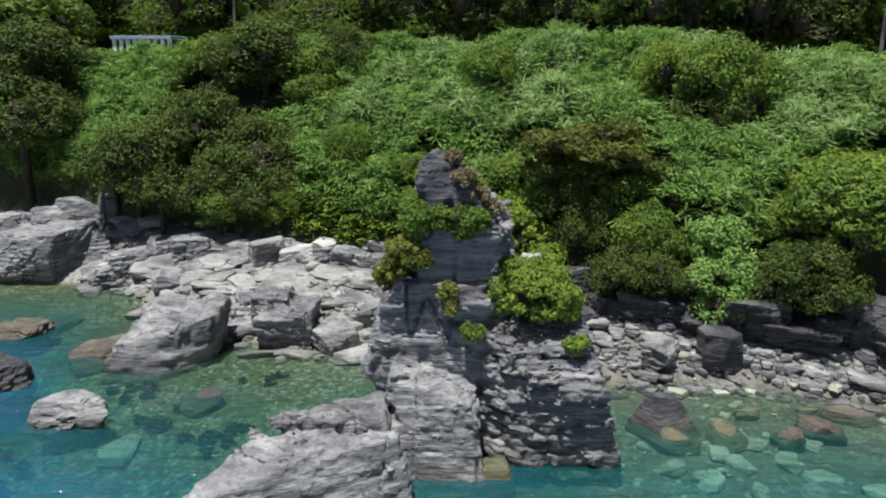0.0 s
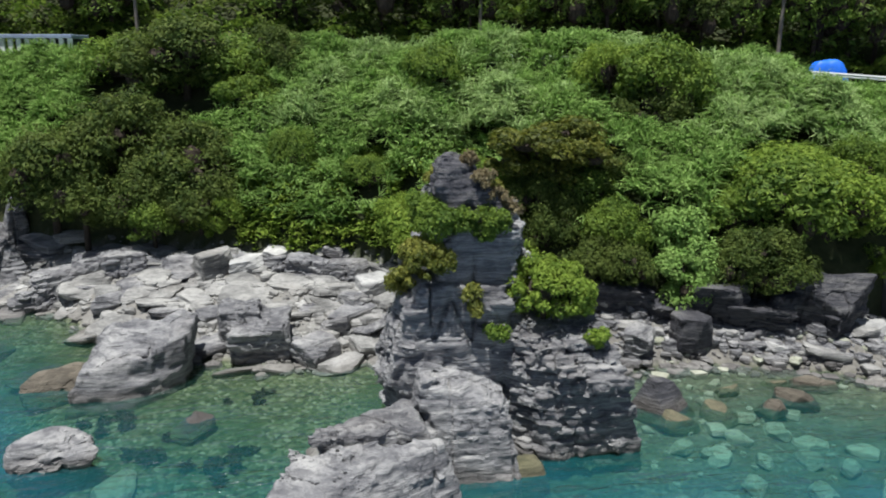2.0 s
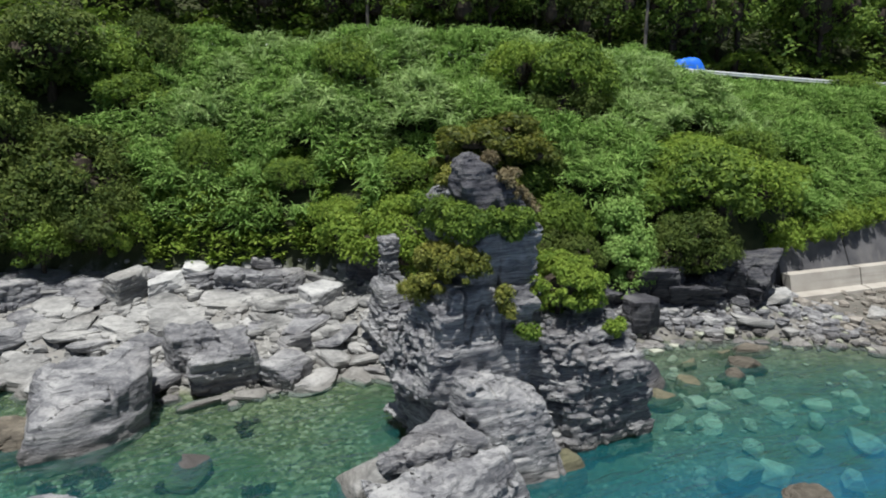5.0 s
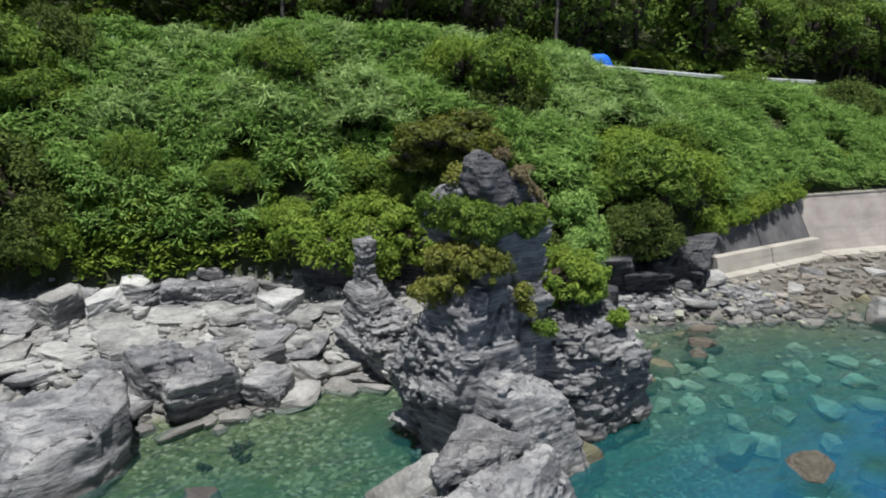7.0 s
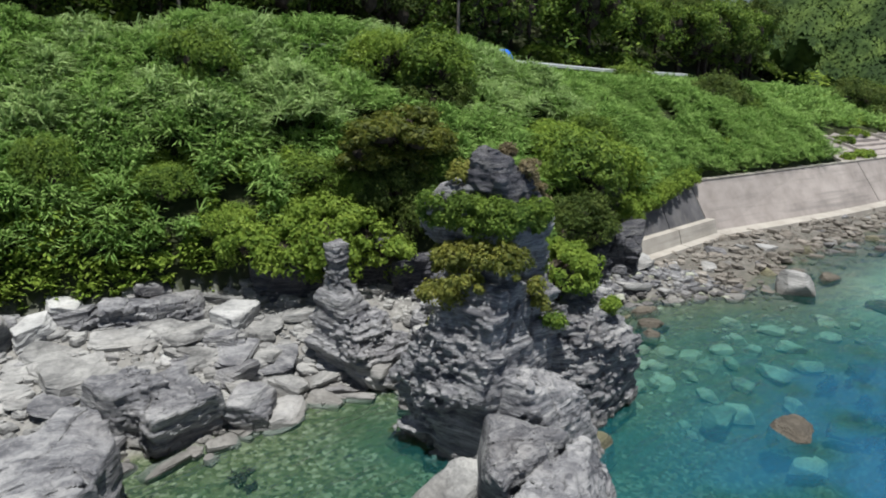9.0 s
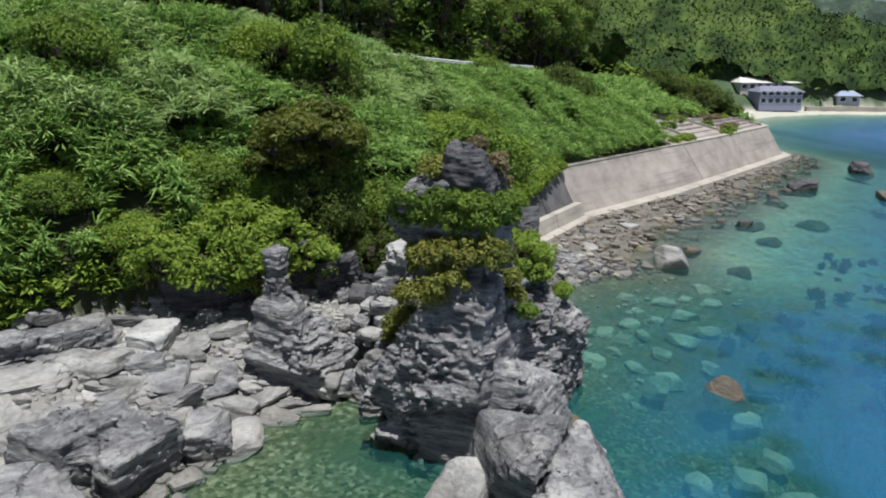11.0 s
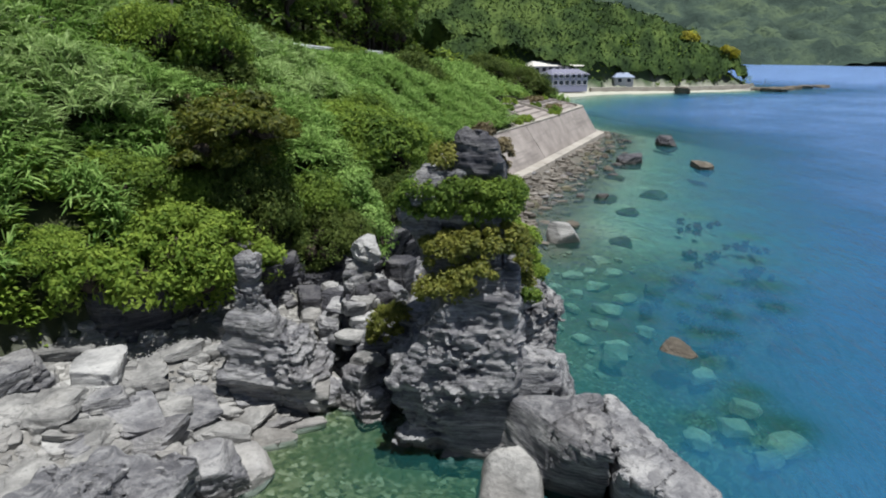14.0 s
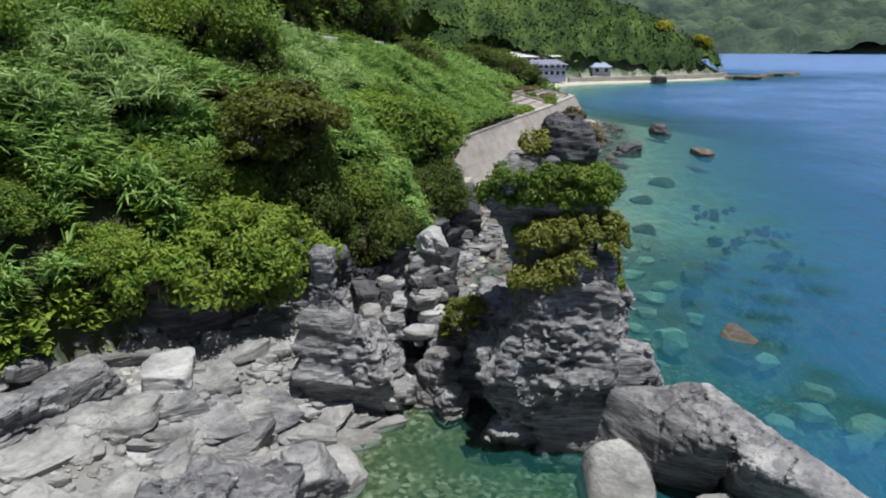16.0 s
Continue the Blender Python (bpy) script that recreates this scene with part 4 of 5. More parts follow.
for i in range(14):
    v, q = stone((1.0, rng.uniform(0.65, 0.95), rng.uniform(0.26, 0.5)), 200 + i, n=5, cuts=10, cutlow=0.8, ledge=0.02, thick=0.2, rough=0.06)
    SHAPES.append([mesh_of("boulder", v, q, mt, False) for mt in (PALE, ROCK, WHITEROCK)])


def scatter(count, x0, x1, lo, hi, smin, smax, group, power=2.2, sink=0.28, inset=(0.0, 1.0), tall=1.0):
    k = 0
    while k < count:
        x = rng.uniform(x0, x1)
        ys, yt = line(SHORE, x), line(TOE, x)
        u = rng.uniform(*inset)
        y = ys + lo + (yt + hi - ys - lo) * u
        if -3 < x < 6.5 and y < 31.5:
            continue
        s = smin + (smax - smin) * rng.random() ** power
        z = float(ground_z(np.array([x]), np.array([y]))[0][0])
        pick = rng.choice(3, p=(0.6, 0.3, 0.1) if x < 3 else (0.35, 0.6, 0.05))
        ob = new("boulder", SHAPES[rng.integers(14)][pick])
        ob.matrix_basis = pose(x, y, z + s * (0.3 - sink), rng.uniform(-14, 14), rng.uniform(-14, 14), rng.uniform(0, 360)) @ Matrix.Diagonal((s * rng.uniform(0.9, 1.4), s, s * rng.uniform(0.8, 1.1) * tall, 1))
        tagged(ob, ("pale grey boulder among the beach rubble", "grey boulder among the beach rubble", "bleached boulder among the beach rubble")[pick], "boulder", group)
        k += 1


scatter(104, -24, 1, -0.8, 0.4, 0.7, 2.4, "boulders on the beach")
scatter(56, -24, 0, -0.5, 0.3, 1.6, 3.2, "boulders on the beach", sink=0.32, tall=0.62)
scatter(86, 5, 26, -0.8, 0.0, 0.5, 1.7, "boulders in the rubble cove", power=1.7)
scatter(30, 24, 62, -2.0, -3.0, 0.5, 1.6, "boulders below the seawall")


def mound(x, y):
    return 0.9 + 3.9 * math.exp(-((x - 4.4) ** 2 / 2.4 + (y - 33) ** 2 / 1.5)) + 2.0 * math.exp(-((x - 6.6) ** 2 / 3.5 + (y - 35.3) ** 2 / 3.0)) + 0.9 * math.exp(-((x - 1.8) ** 2 / 1.5 + (y - 32.2) ** 2 / 1.5))


for k in range(58):
    x, y = 4.6 + rng.normal(0, 1.7), 33.6 + rng.normal(0, 1.2)
    if x < 2.6 and y < 31.8:
        y = 32.2
    s = rng.uniform(0.55, 1.45)
    ob = new("stone_block", SHAPES[rng.integers(14)][rng.choice(3, p=(0.45, 0.45, 0.1))])
    ob.matrix_basis = pose(x, y, mound(x, y), rng.uniform(-25, 25), rng.uniform(-25, 25), rng.uniform(0, 360)) @ Matrix.Diagonal((s, s, s * 1.3, 1))
    tagged(ob, "angular grey block in a heap beside the stack", "boulder", "blocks heaped beside the stack")


def pebbles(name, label, count, x0, x1, lo, hi, smin, smax, material, seed, top=None, n=2):
    """Small stones as one joined mesh."""
    r = np.random.default_rng(seed)
    bases = [stone((1, 0.8, 0.55), 300 + i, n=n, cuts=8 * n - 8, cutlow=0.75)[0] for i in range(6)]
    q = DIRS[n][1]
    x = r.uniform(x0, x1, count)
    ys, yt = line(SHORE, x), line(TOE, x)
    y = ys + lo + (np.minimum(yt + hi, ys + (top or 99)) - ys - lo) * r.random(count)
    s = smin + (smax - smin) * r.random(count) ** 2.5
    z = ground_z(x, y)[0] + s * 0.08
    a = r.uniform(0, 6.283, count)
    kind = r.integers(0, 6, count)
    V = np.stack(bases)[kind] * s[:, None, None]
    c, n_ = np.cos(a)[:, None], np.sin(a)[:, None]
    V = np.stack([V[..., 0] * c - V[..., 1] * n_, V[..., 0] * n_ + V[..., 1] * c, V[..., 2]], -1) + np.stack([x, y, z], -1)[:, None]
    k = V.shape[1]
    Q = (q[None] + (np.arange(count) * k)[:, None, None]).reshape(-1, 4)
    return tagged(part(name, mesh_of(name, V.reshape(-1, 3), Q, material, False)), label, "stones", kind="stuff")


pebbles("beach_stones", "small pale stones strewn over the beach", 1500, -24, 6, -1.0, 0.2, 0.15, 0.8, PALE, 71)
pebbles("beach_cobbles", "rounded grey cobbles lying between the boulders", 260, -13, 2, -0.6, 0.2, 0.4, 1.15, PALE, 75, None, 4)
pebbles("cove_stones", "grey stones heaped along the shaded cove", 1300, 6, 27, -1.0, 0.0, 0.2, 0.8, ROCK, 74)
pebbles("shore_stones", "brown and grey stones strewn below the seawall", 1700, 24, 100, -3, -2.4, 0.2, 1.1, TAN, 72)
pebbles("sunken_stones", "pale stones lying on the shallow sea floor", 130, 7, 26, -10, -1, 0.25, 0.9, SUNKEN, 73, 0)

WEED = leaf_material("dark_seaweed", (0.015, 0.012, 0.012), (0.03, 0.025, 0.02), (0.06, 0.05, 0.03))
for k, (x, y, s, kind) in enumerate(SUNK):
    z = float(ground_z(np.array([x]), np.array([y]))[0][0])
    r = np.random.default_rng(900 + k)
    if kind < 2:
        rock("sunken_rock", (s * 2, s * 1.5, 0.5 if kind == 0 else 0.75), (x, y, z - 0.15), (SUNKEN, DARK_SHADED_ROCK)[kind], "pale slab lying just under the clear water" if kind == 0 else "dark reef rock just under the water", 900 + k, category="rock", group="rocks under the water", n=10, yaw=r.uniform(0, 180), taper=0.8, cuts=14, cutlow=0.72)
    else:
        n = int(300 * s * s)
        hub = r.normal(0, s * 0.75, (int(4 + 5 * s), 2))
        pick = r.integers(0, len(hub), n)
        P = np.stack([x + hub[pick, 0] + r.normal(0, 0.14, n), y + hub[pick, 1] + r.normal(0, 0.12, n), z + r.uniform(0.05, 1.0, n) * min(0.75, max(0.06, -0.5 * z - 0.1))], 1)
        v, q = leaf_quads(P, np.tile((0, 0, 1.0), (n, 1)), 0.42, 0.2, r)
        tagged(part("seaweed", mesh_of("seaweed", v, q, WEED, False)), "dark seaweed bank under the water", "seaweed", kind="stuff")

# ---- seawall with its footing and terraces ----
WB = np.array([(26.5, 33.6), (38.5, 32.1), (55, 26.2), (73, 21.0), (94, 15.0), (97.5, 16.0)])
WT = np.array([(26.5, 34.9), (38.5, 34.5), (55, 29.4), (73, 23.5), (94, 17.6), (97.5, 18.4)])
seawall = empty("seawall", pose(60, 26, 0), "long sloping weathered concrete seawall in jointed panels", "seawall")
O = np.array((60, 26, 0))


def prism(name, section, parent, material):
    """A solid through two or more cross-sections, each a list of four corners."""
    vs = np.array([c for s in section for c in s], float) - O
    n = len(section)
    fs = [(0, 1, 2, 3), tuple(4 * (n - 1) + k for k in (3, 2, 1, 0))]
    for i in range(n - 1):
        for k in range(4):
            fs.append((4 * i + k, 4 * i + 4 + k, 4 * i + 4 + (k + 1) % 4, 4 * i + (k + 1) % 4))
    me = mesh_of(name, vs, np.array(fs), material, False)
    bm = bmesh.new()
    bm.from_mesh(me)
    bmesh.ops.recalc_face_normals(bm, faces=bm.faces)
    bm.to_mesh(me)
    bm.free()
    return part(name, me, parent)


def wall_section(x, top=4.72, low=0.4):
    yb, yt = line(WB, x), line(WT, x)
    return [(x, yb, low), (x, yt, top), (x, yt + 0.5, top), (x, yt + 0.5, low)]


edges = [26.5, 32.5, 38.5, 64, 97.5]
bends = (55, 73, 94)
for a, b in zip(edges, edges[1:]):
    xs = [a + 0.06] + [p for p in bends if a < p < b] + [b - 0.06]
    tagged(prism("wall_panel", [wall_section(x, 3.6 + 1.1 * smooth01((x - 26) / 11)) for x in xs], seawall, STAINED_SHADED if b < 39 else CONCRETE), "dark stained concrete panel with the plants' shade in its colour" if b < 39 else "")
    prism("footing", [[(x, line(WB, x) - 1.15, 0.1), (x, line(WB, x) - 1.05, 0.7), (x, line(WB, x) + 0.1, 0.85), (x, line(WB, x) + 0.1, 0.1)] for x in xs], seawall, LIGHTCON)
    if a > 38:
        prism("coping", [[(x, line(WT, x) - 0.06, 4.725), (x, line(WT, x) - 0.06, 4.84), (x, line(WT, x) + 0.75, 4.84), (x, line(WT, x) + 0.75, 4.725)] for x in xs], seawall, LIGHTCON)
    else:
        prism("plinth", [[(x, line(WB, x) - 0.35, 0.8), (x, line(WB, x) - 0.05, 1.9), (x, line(WB, x) + 0.6, 1.9), (x, line(WB, x) + 0.6, 0.8)] for x in xs], seawall, LIGHTCON)
terrace = empty("terraced_revetment", pose(60, 26, 0), "stepped pale concrete revetment with ribs above the seawall", "revetment")
for a, b in ((62.0, 68.8), (68.9, 79.4), (79.5, 96)):
    prism("berm", [[(x, line(WT, x) + 0.52, 3.9), (x, line(WT, x) + 0.52, 4.7), (x, line(WT, x) + 7.6, 4.7 + 0.034 * (132 - x)), (x, line(WT, x) + 7.6, 3.0)] for x in (a, b)], terrace, CONCRETE)
    for k in range(5):
        prism("step", [[(x, line(WT, x) + 1.1 + 1.2 * k, 4.0), (x, line(WT, x) + 1.2 + 1.2 * k, 4.95 + k * 0.0068 * (132 - x)), (x, line(WT, x) + 1.7 + 1.2 * k, 4.95 + k * 0.0068 * (132 - x)), (x, line(WT, x) + 1.7 + 1.2 * k, 4.0)] for x in (a + 0.5 + 0.3 * k, b - 0.4 - 0.2 * k)], terrace, CONCRETE)
for x in (62.2, 68.9, 79.5, 95.5):
    top = 5.0 + 0.034 * (132 - x)
    prism("rib", [[(x + s, line(WT, x) + 0.6, 4.2), (x + s, line(WT, x) + 0.6, 5.0), (x + s + 0.6, line(WT, x) + 7.4, top), (x + s + 0.6, line(WT, x) + 7.4, top - 0.8)] for s in (-0.2, 0.2)], terrace, LIGHTCON)

# ---- road, guard rail, poles and roadside things ----
rx = np.arange(-70, 188, 2.0)
ry, rz = line(ROAD, rx), line(ROADZ, rx)
V = np.concatenate([np.stack([rx, ry + 0.2, rz + 0.06], 1), np.stack([rx, ry + 5.2, rz + 0.06], 1), np.stack([rx, ry + 0.2, rz - 0.4], 1), np.stack([rx, ry + 5.2, rz - 0.4], 1)])
n = len(rx)
i = np.arange(n - 1)
Q = np.concatenate([np.stack([i + a * n, i + 1 + a * n, i + 1 + b * n, i + b * n], 1) for a, b in ((0, 1), (2, 0), (1, 3))])
tagged(part("road", mesh_of("road", V, Q, ASPHALT, False)), "narrow asphalt coast road along the slope", "road", kind="structure")

railing = empty("guard_rail", pose(0, 61, 15.4), "grey steel guard rail along the coast road", "guard rail")
RO = np.array((0, 61, 15.4))
gx = np.arange(-14, 58, 1.0)
prof = [(0.0, 0.42), (0.06, 0.50), (0.0, 0.58), (0.06, 0.66), (0.0, 0.76), (-0.03, 0.76), (-0.03, 0.42)]
V = np.array([(x, line(ROAD, x) - 0.25 - o, line(ROADZ, x) + h) for x in gx for o, h in prof]) - RO
k = len(prof)
Q = np.array([(a * k + b, a * k + (b + 1) % k, (a + 1) * k + (b + 1) % k, (a + 1) * k + b) for a in range(len(gx) - 1) for b in range(k)])
part("rail_beam", mesh_of("rail_beam", V, Q, RAIL, False), railing)
post = box(bmesh.new(), -0.06, 0.06, -0.06, 0.06, -0.7, 0.74, 0.01)
post_me = bpy.data.meshes.new("post")
post.to_mesh(post_me)
post.free()
post_me.materials.append(RAIL)
for x in np.arange(-13.5, 57, 2.0):
    part("post", post_me, railing, m=pose(x, line(ROAD, x) - 0.12 - 61, line(ROADZ, x) - 15.4))


def pole(x, y, z, h):
    p = empty("utility_pole", pose(x, y, z), "tall slim grey utility pole beside the road", "utility pole", "poles along the road")
    v, q = sweep([(0, 0, -0.5), (0, 0, h / 2), (0, 0, h)], (0.17, 0.15, 0.11), 8)
    part("shaft", mesh_of("shaft", v, q, WOOD), p)
    part("crossarm", (box(bmesh.new(), -0.8, 0.8, -0.05, 0.05, h - 0.8, h - 0.68, 0.01), WOOD), p)


for x in (-20, 9.4, 32):
    pole(x, float(line(ROAD, x)) + 5.6, float(line(ROADZ, x)), 9.5)

shelter = empty("roadside_shelter", pose(-26.0, 66.0, 15.1, 0, 0, -20), "long low roadside shelter with blue-grey roof and white posts", "shelter")
bm = box(bmesh.new(), -3.3, 3.3, -1.1, 1.1, 1.65, 1.95, 0.03)
part("roof", (bm, ROOFBLUE), shelter)
for k in range(9):
    part("post", (box(bmesh.new(), -3.2 + k * 0.75, -2.8 + k * 0.75, -0.95, -0.83, -0.6, 1.65), WHITEWALL), shelter)
part("rear_wall", (box(bmesh.new(), -3.2, 3.2, 0.8, 0.95, -0.6, 1.65), NAVY), shelter)

u = np.linspace(0, 1, 22)
U, W = np.meshgrid(u, u, indexing="ij")
hx, hy = (U - 0.5) * 3.0, (W - 0.5) * 1.7
h = 1.8 * (1 - np.clip(np.abs(U - 0.5) * 2, 0, 1) ** 5) * (1 - np.clip(np.abs(W - 0.5) * 2, 0, 1) ** 5) * (1 + 0.12 * fbm2(hx, hy, 0.6, 3, 61)) 
i = np.arange(22 * 22).reshape(22, 22)
Q = np.stack([i[:-1, :-1], i[1:, :-1], i[1:, 1:], i[:-1, 1:]], -1).reshape(-1, 4)
ob = part("tarpaulin", mesh_of("tarpaulin", np.stack([hx, hy, h], -1).reshape(-1, 3), Q, BLUE), m=pose(34.4, 51.6, 13.75, 0, 0, -22))
tagged(ob, "bright blue tarpaulin over a heap by the road", "tarpaulin")


# ---- leaves, trees, reeds ----
def tuft_leaves(C, R, per, leaf, r, flat=0.75):
    """Leaves on the upper shells of tufts with centres C and radii R."""
    k = len(C)
    d = r.normal(0, 1, (k, per, 3))
    d[..., 2] = np.where(d[..., 2] < 0, d[..., 2] * 0.65, d[..., 2])
    d /= np.linalg.norm(d, axis=2)[..., None]
    rad = R[:, None] * (0.72 + 0.33 * r.random((k, per)))
    P = C[:, None] + d * rad[..., None] * np.array((1, 1, flat))
    N = d + np.array((0, 0, 0.45))
    v, q = leaf_quads(P.reshape(-1, 3), N.reshape(-1, 3), leaf, leaf * 0.75, r, loose=0.32)
    v = v.reshape(-1, 4, 3)[:, [0, 1, 2]].copy()
    return v.reshape(-1, 3), np.arange(len(v) * 3).reshape(-1, 3)


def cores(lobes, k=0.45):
    """Dark twig masses added to close a crown inside; they stand in for its shade."""
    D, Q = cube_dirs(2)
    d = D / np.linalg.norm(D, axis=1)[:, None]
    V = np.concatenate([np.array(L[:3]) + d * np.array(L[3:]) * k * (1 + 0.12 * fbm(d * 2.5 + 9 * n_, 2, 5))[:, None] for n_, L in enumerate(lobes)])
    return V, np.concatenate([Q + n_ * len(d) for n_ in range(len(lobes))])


def crown_tufts(r, lobes, count, rad):
    """Tuft centres over the skins of ellipsoid lobes."""
    lobes = np.array(lobes, float)
    area = lobes[:, 3] * lobes[:, 4]
    pick = r.choice(len(lobes), count * 3, p=area / area.sum())
    d = r.normal(0, 1, (count * 3, 3))
    d[:, 2] = np.where(d[:, 2] < -0.6, -d[:, 2] * 0.8, d[:, 2])
    d /= np.linalg.norm(d, axis=1)[:, None]
    C = lobes[pick, :3] + d * lobes[pick, 3:] * r.uniform(0.78, 1.02, (count * 3, 1))
    keep = np.ones(len(C), bool)
    for L in lobes:
        keep &= (((C - L[:3]) / L[3:]) ** 2).sum(1) > 0.5
    C = C[keep][:count]
    return C, rad * r.uniform(0.5, 1.35, len(C))


def crown_mesh(name, r, lobes, tufts, rad, per, leaf, flat, mat):
    C, R = crown_tufts(r, lobes, tufts, rad)
    v, q = tuft_leaves(C, R, per, leaf, r, flat)
    return mesh_of(name, v, q, mat, False)


def tree(name, seed, lobes, trunk, mat, label, category="tree", tufts=70, rad=0.75, per=70, leaf=0.26, flat=0.75, at=None, group=""):
    """A tree at the origin (or at a pose): tapered trunk and limbs, and a crown of leaf tufts."""
    r = np.random.default_rng(seed)
    t = empty(name, at if at is not None else pose(0, 0, 0), label, category, group)
    (hx, hy, hz), rt = trunk
    pts = [(0, 0, -3.0), (hx * 0.2, hy * 0.2, hz * 0.3), (hx * 0.6, hy * 0.6, hz * 0.7), (hx, hy, hz)]
    v, q = sweep(pts, (rt * 1.25, rt, rt * 0.75, rt * 0.5))
    part("trunk", mesh_of("trunk", v, q, BARK), t)
    for L in lobes[:6]:
        v, q = sweep([(hx * 0.5, hy * 0.5, hz * 0.6), ((hx + L[0]) / 2, (hy + L[1]) / 2, (hz + L[2]) / 2 - 0.2), (L[0], L[1], L[2] + L[5] * 0.3)], (rt * 0.5, rt * 0.32, rt * 0.12), 5)
        part("limb", mesh_of("limb", v, q, BARK), t)
    part("crown", crown_mesh("crown", r, lobes, tufts, rad, per, leaf, flat, mat), t)
    # added dark core, so gaps between tufts look shaded
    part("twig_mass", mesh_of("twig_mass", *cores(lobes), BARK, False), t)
    return t


def round_lobes(r, w, h, z, k):
    out = [(0, 0, z, w * 0.62, w * 0.62, h * 0.75)]
    for i in range(k):
        a = 6.283 * (i + r.random() * 0.6) / k
        out.append((math.cos(a) * w * 0.55, math.sin(a) * w * 0.55, z + r.uniform(-0.35, 0.3) * h, w * r.uniform(0.36, 0.5), w * r.uniform(0.36, 0.5), h * r.uniform(0.4, 0.6)))
    return out


r0 = np.random.default_rng(77)
TREE = "broad-crowned evergreen tree on the coastal slope"
# crowns of the prototypes reach from about 0.6 to 7 m, 3.2 m to each side
protos = [tree("tree", 400 + i, round_lobes(r0, 3.2, 3.0, 3.8, 7), ((0.3, 0.2, 4.6), 0.24), (BROAD, BROAD, VINE, DARKLEAF)[i], TREE, tufts=72, rad=1.0, per=150, leaf=0.33, flat=0.85) for i in range(4)]
used = set()
TREES = []


def plant(proto, x, y, low, top, w, spin):
    """Stands a tree with its crown between the heights low and top and w to each side."""
    s, sz = w / 3.2, (top - low) / 6.4
    m = pose(x, y, low - 0.6 * sz, 0, 0, spin) @ Matrix.Diagonal((s, s, sz, 1))
    TREES.append((x, y, w))
    if proto in used:
        ob = copy_thing(protos[proto], m)
    else:
        used.add(proto)
        ob = protos[proto]
    ob.matrix_basis = m
    return tagged(ob, group="trees on the slope")


# kind, x, y, foot and top of the crown, half-width, turn
for p_, x, y, lo_, top, w, sp in ((3, -22.3, 52.2, 4.0, 11.2, 3.4, 0), (3, -18.4, 54.6, 6.0, 13.6, 3.3, 50), (3, -16.6, 51.6, 3.4, 9.8, 3.0, 120), (3, -13.2, 52.0, 5.0, 11.8, 3.4, 200), (3, -12.6, 50.0, 3.4, 8.2, 2.4, 60), (2, -11.4, 49.6, 3.2, 7.3, 1.7, 20), (1, -15.6, 49.8, 3.0, 6.6, 1.8, 80), (3, -20.0, 50.6, 3.6, 8.4, 2.6, 280),
                                 (3, -14.4, 59.6, 11.6, 18.8, 4.4, 10), (0, -10.4, 59.2, 11.4, 17.4, 3.2, 90), (1, -18.4, 61.0, 11.6, 17.4, 3.8, 160), (0, -9.4, 56.4, 10.6, 14.6, 2.4, 30),
                                 (3, -35.0, 63.0, 11.0, 18.6, 5.0, 30), (3, -37.0, 62.0, 9.0, 17.4, 5.0, 100), (3, -33.5, 58.0, 7.4, 14.4, 4.2, 200), (0, -38.0, 68.0, 14.0, 22.0, 5.5, 240), 
                                 (0, 17.3, 45.2, 10.6, 17.2, 3.0, 33), (3, 16.2, 44.4, 10.0, 14.6, 2.4, 140), (0, 18.4, 46.2, 12.0, 16.4, 2.4, 250), (1, 20.3, 36.0, 4.0, 10.8, 3.6, 60), (2, 23.4, 36.0, 4.6, 10.2, 3.4, 150), (2, 21.6, 38.4, 6.4, 11.0, 3.2, 20),
                                 (3, 56.5, 39.6, 8.2, 14.0, 3.4, 80), (3, 53.2, 40.8, 8.6, 13.2, 2.8, 180), (0, 58.8, 37.0, 7.4, 11.6, 2.4, 20), (3, 96.0, 27.5, 5.6, 11.2, 4.0, 70), (3, 100.0, 24.8, 3.6, 9.6, 3.6, 210), (3, 91.0, 32.5, 7.4, 12.4, 3.4, 300), (0, 103.0, 29.5, 5.0, 12.2, 4.0, 20), (3, 98.5, 33.5, 8.0, 13.2, 3.6, 120), (0, 108.0, 34.5, 5.0, 12.6, 4.2, 220),
                                 (0, 11.0, 37.0, 3.8, 8.2, 1.9, 40), (3, 18.0, 34.2, 3.6, 7.0, 2.0, 10), (0, 46.0, 44.6, 11.4, 14.6, 2.4, 90), (3, 9.4, 36.2, 2.6, 6.6, 1.7, 80), (3, 11.2, 35.5, 2.6, 6.0, 1.6, 300), (3, 16.9, 34.3, 2.8, 6.8, 1.6, 130), (3, 18.6, 33.4, 2.8, 6.2, 1.8, 110), (1, 18.2, 36.6, 4.4, 9.0, 2.2, 250), (1, 27.0, 37.5, 6.0, 9.6, 2.4, 70),
                                 (3, 8.0, 38.8, 3.6, 8.6, 1.7, 70), (3, 7.0, 40.2, 5.0, 9.4, 1.8, 10), (0, 10.0, 40.0, 6.0, 9.6, 2.0, 200), (3, 11.6, 40.6, 6.5, 10.0, 1.9, 30), (1, 6.0, 41.6, 5.6, 8.8, 1.8, 90), (2, 0.4, 44.8, 4.6, 7.4, 1.7, 60), (0, 4.2, 43.6, 6.4, 9.8, 2.0, 200), (3, 9.4, 43.4, 8.2, 11.2, 1.8, 140), (1, -1.6, 47.4, 6.6, 9.4, 1.7, 10), (0, 24.6, 40.4, 7.6, 10.6, 2.2, 50), (2, 31.0, 38.5, 6.0, 8.6, 2.0, 50), (2, 47.0, 36.0, 6.4, 8.2, 1.6, 90), (0, 43.0, 39.5, 7.6, 9.6, 1.8, 10)):
    plant(p_, x, y, lo_, top, w, sp)
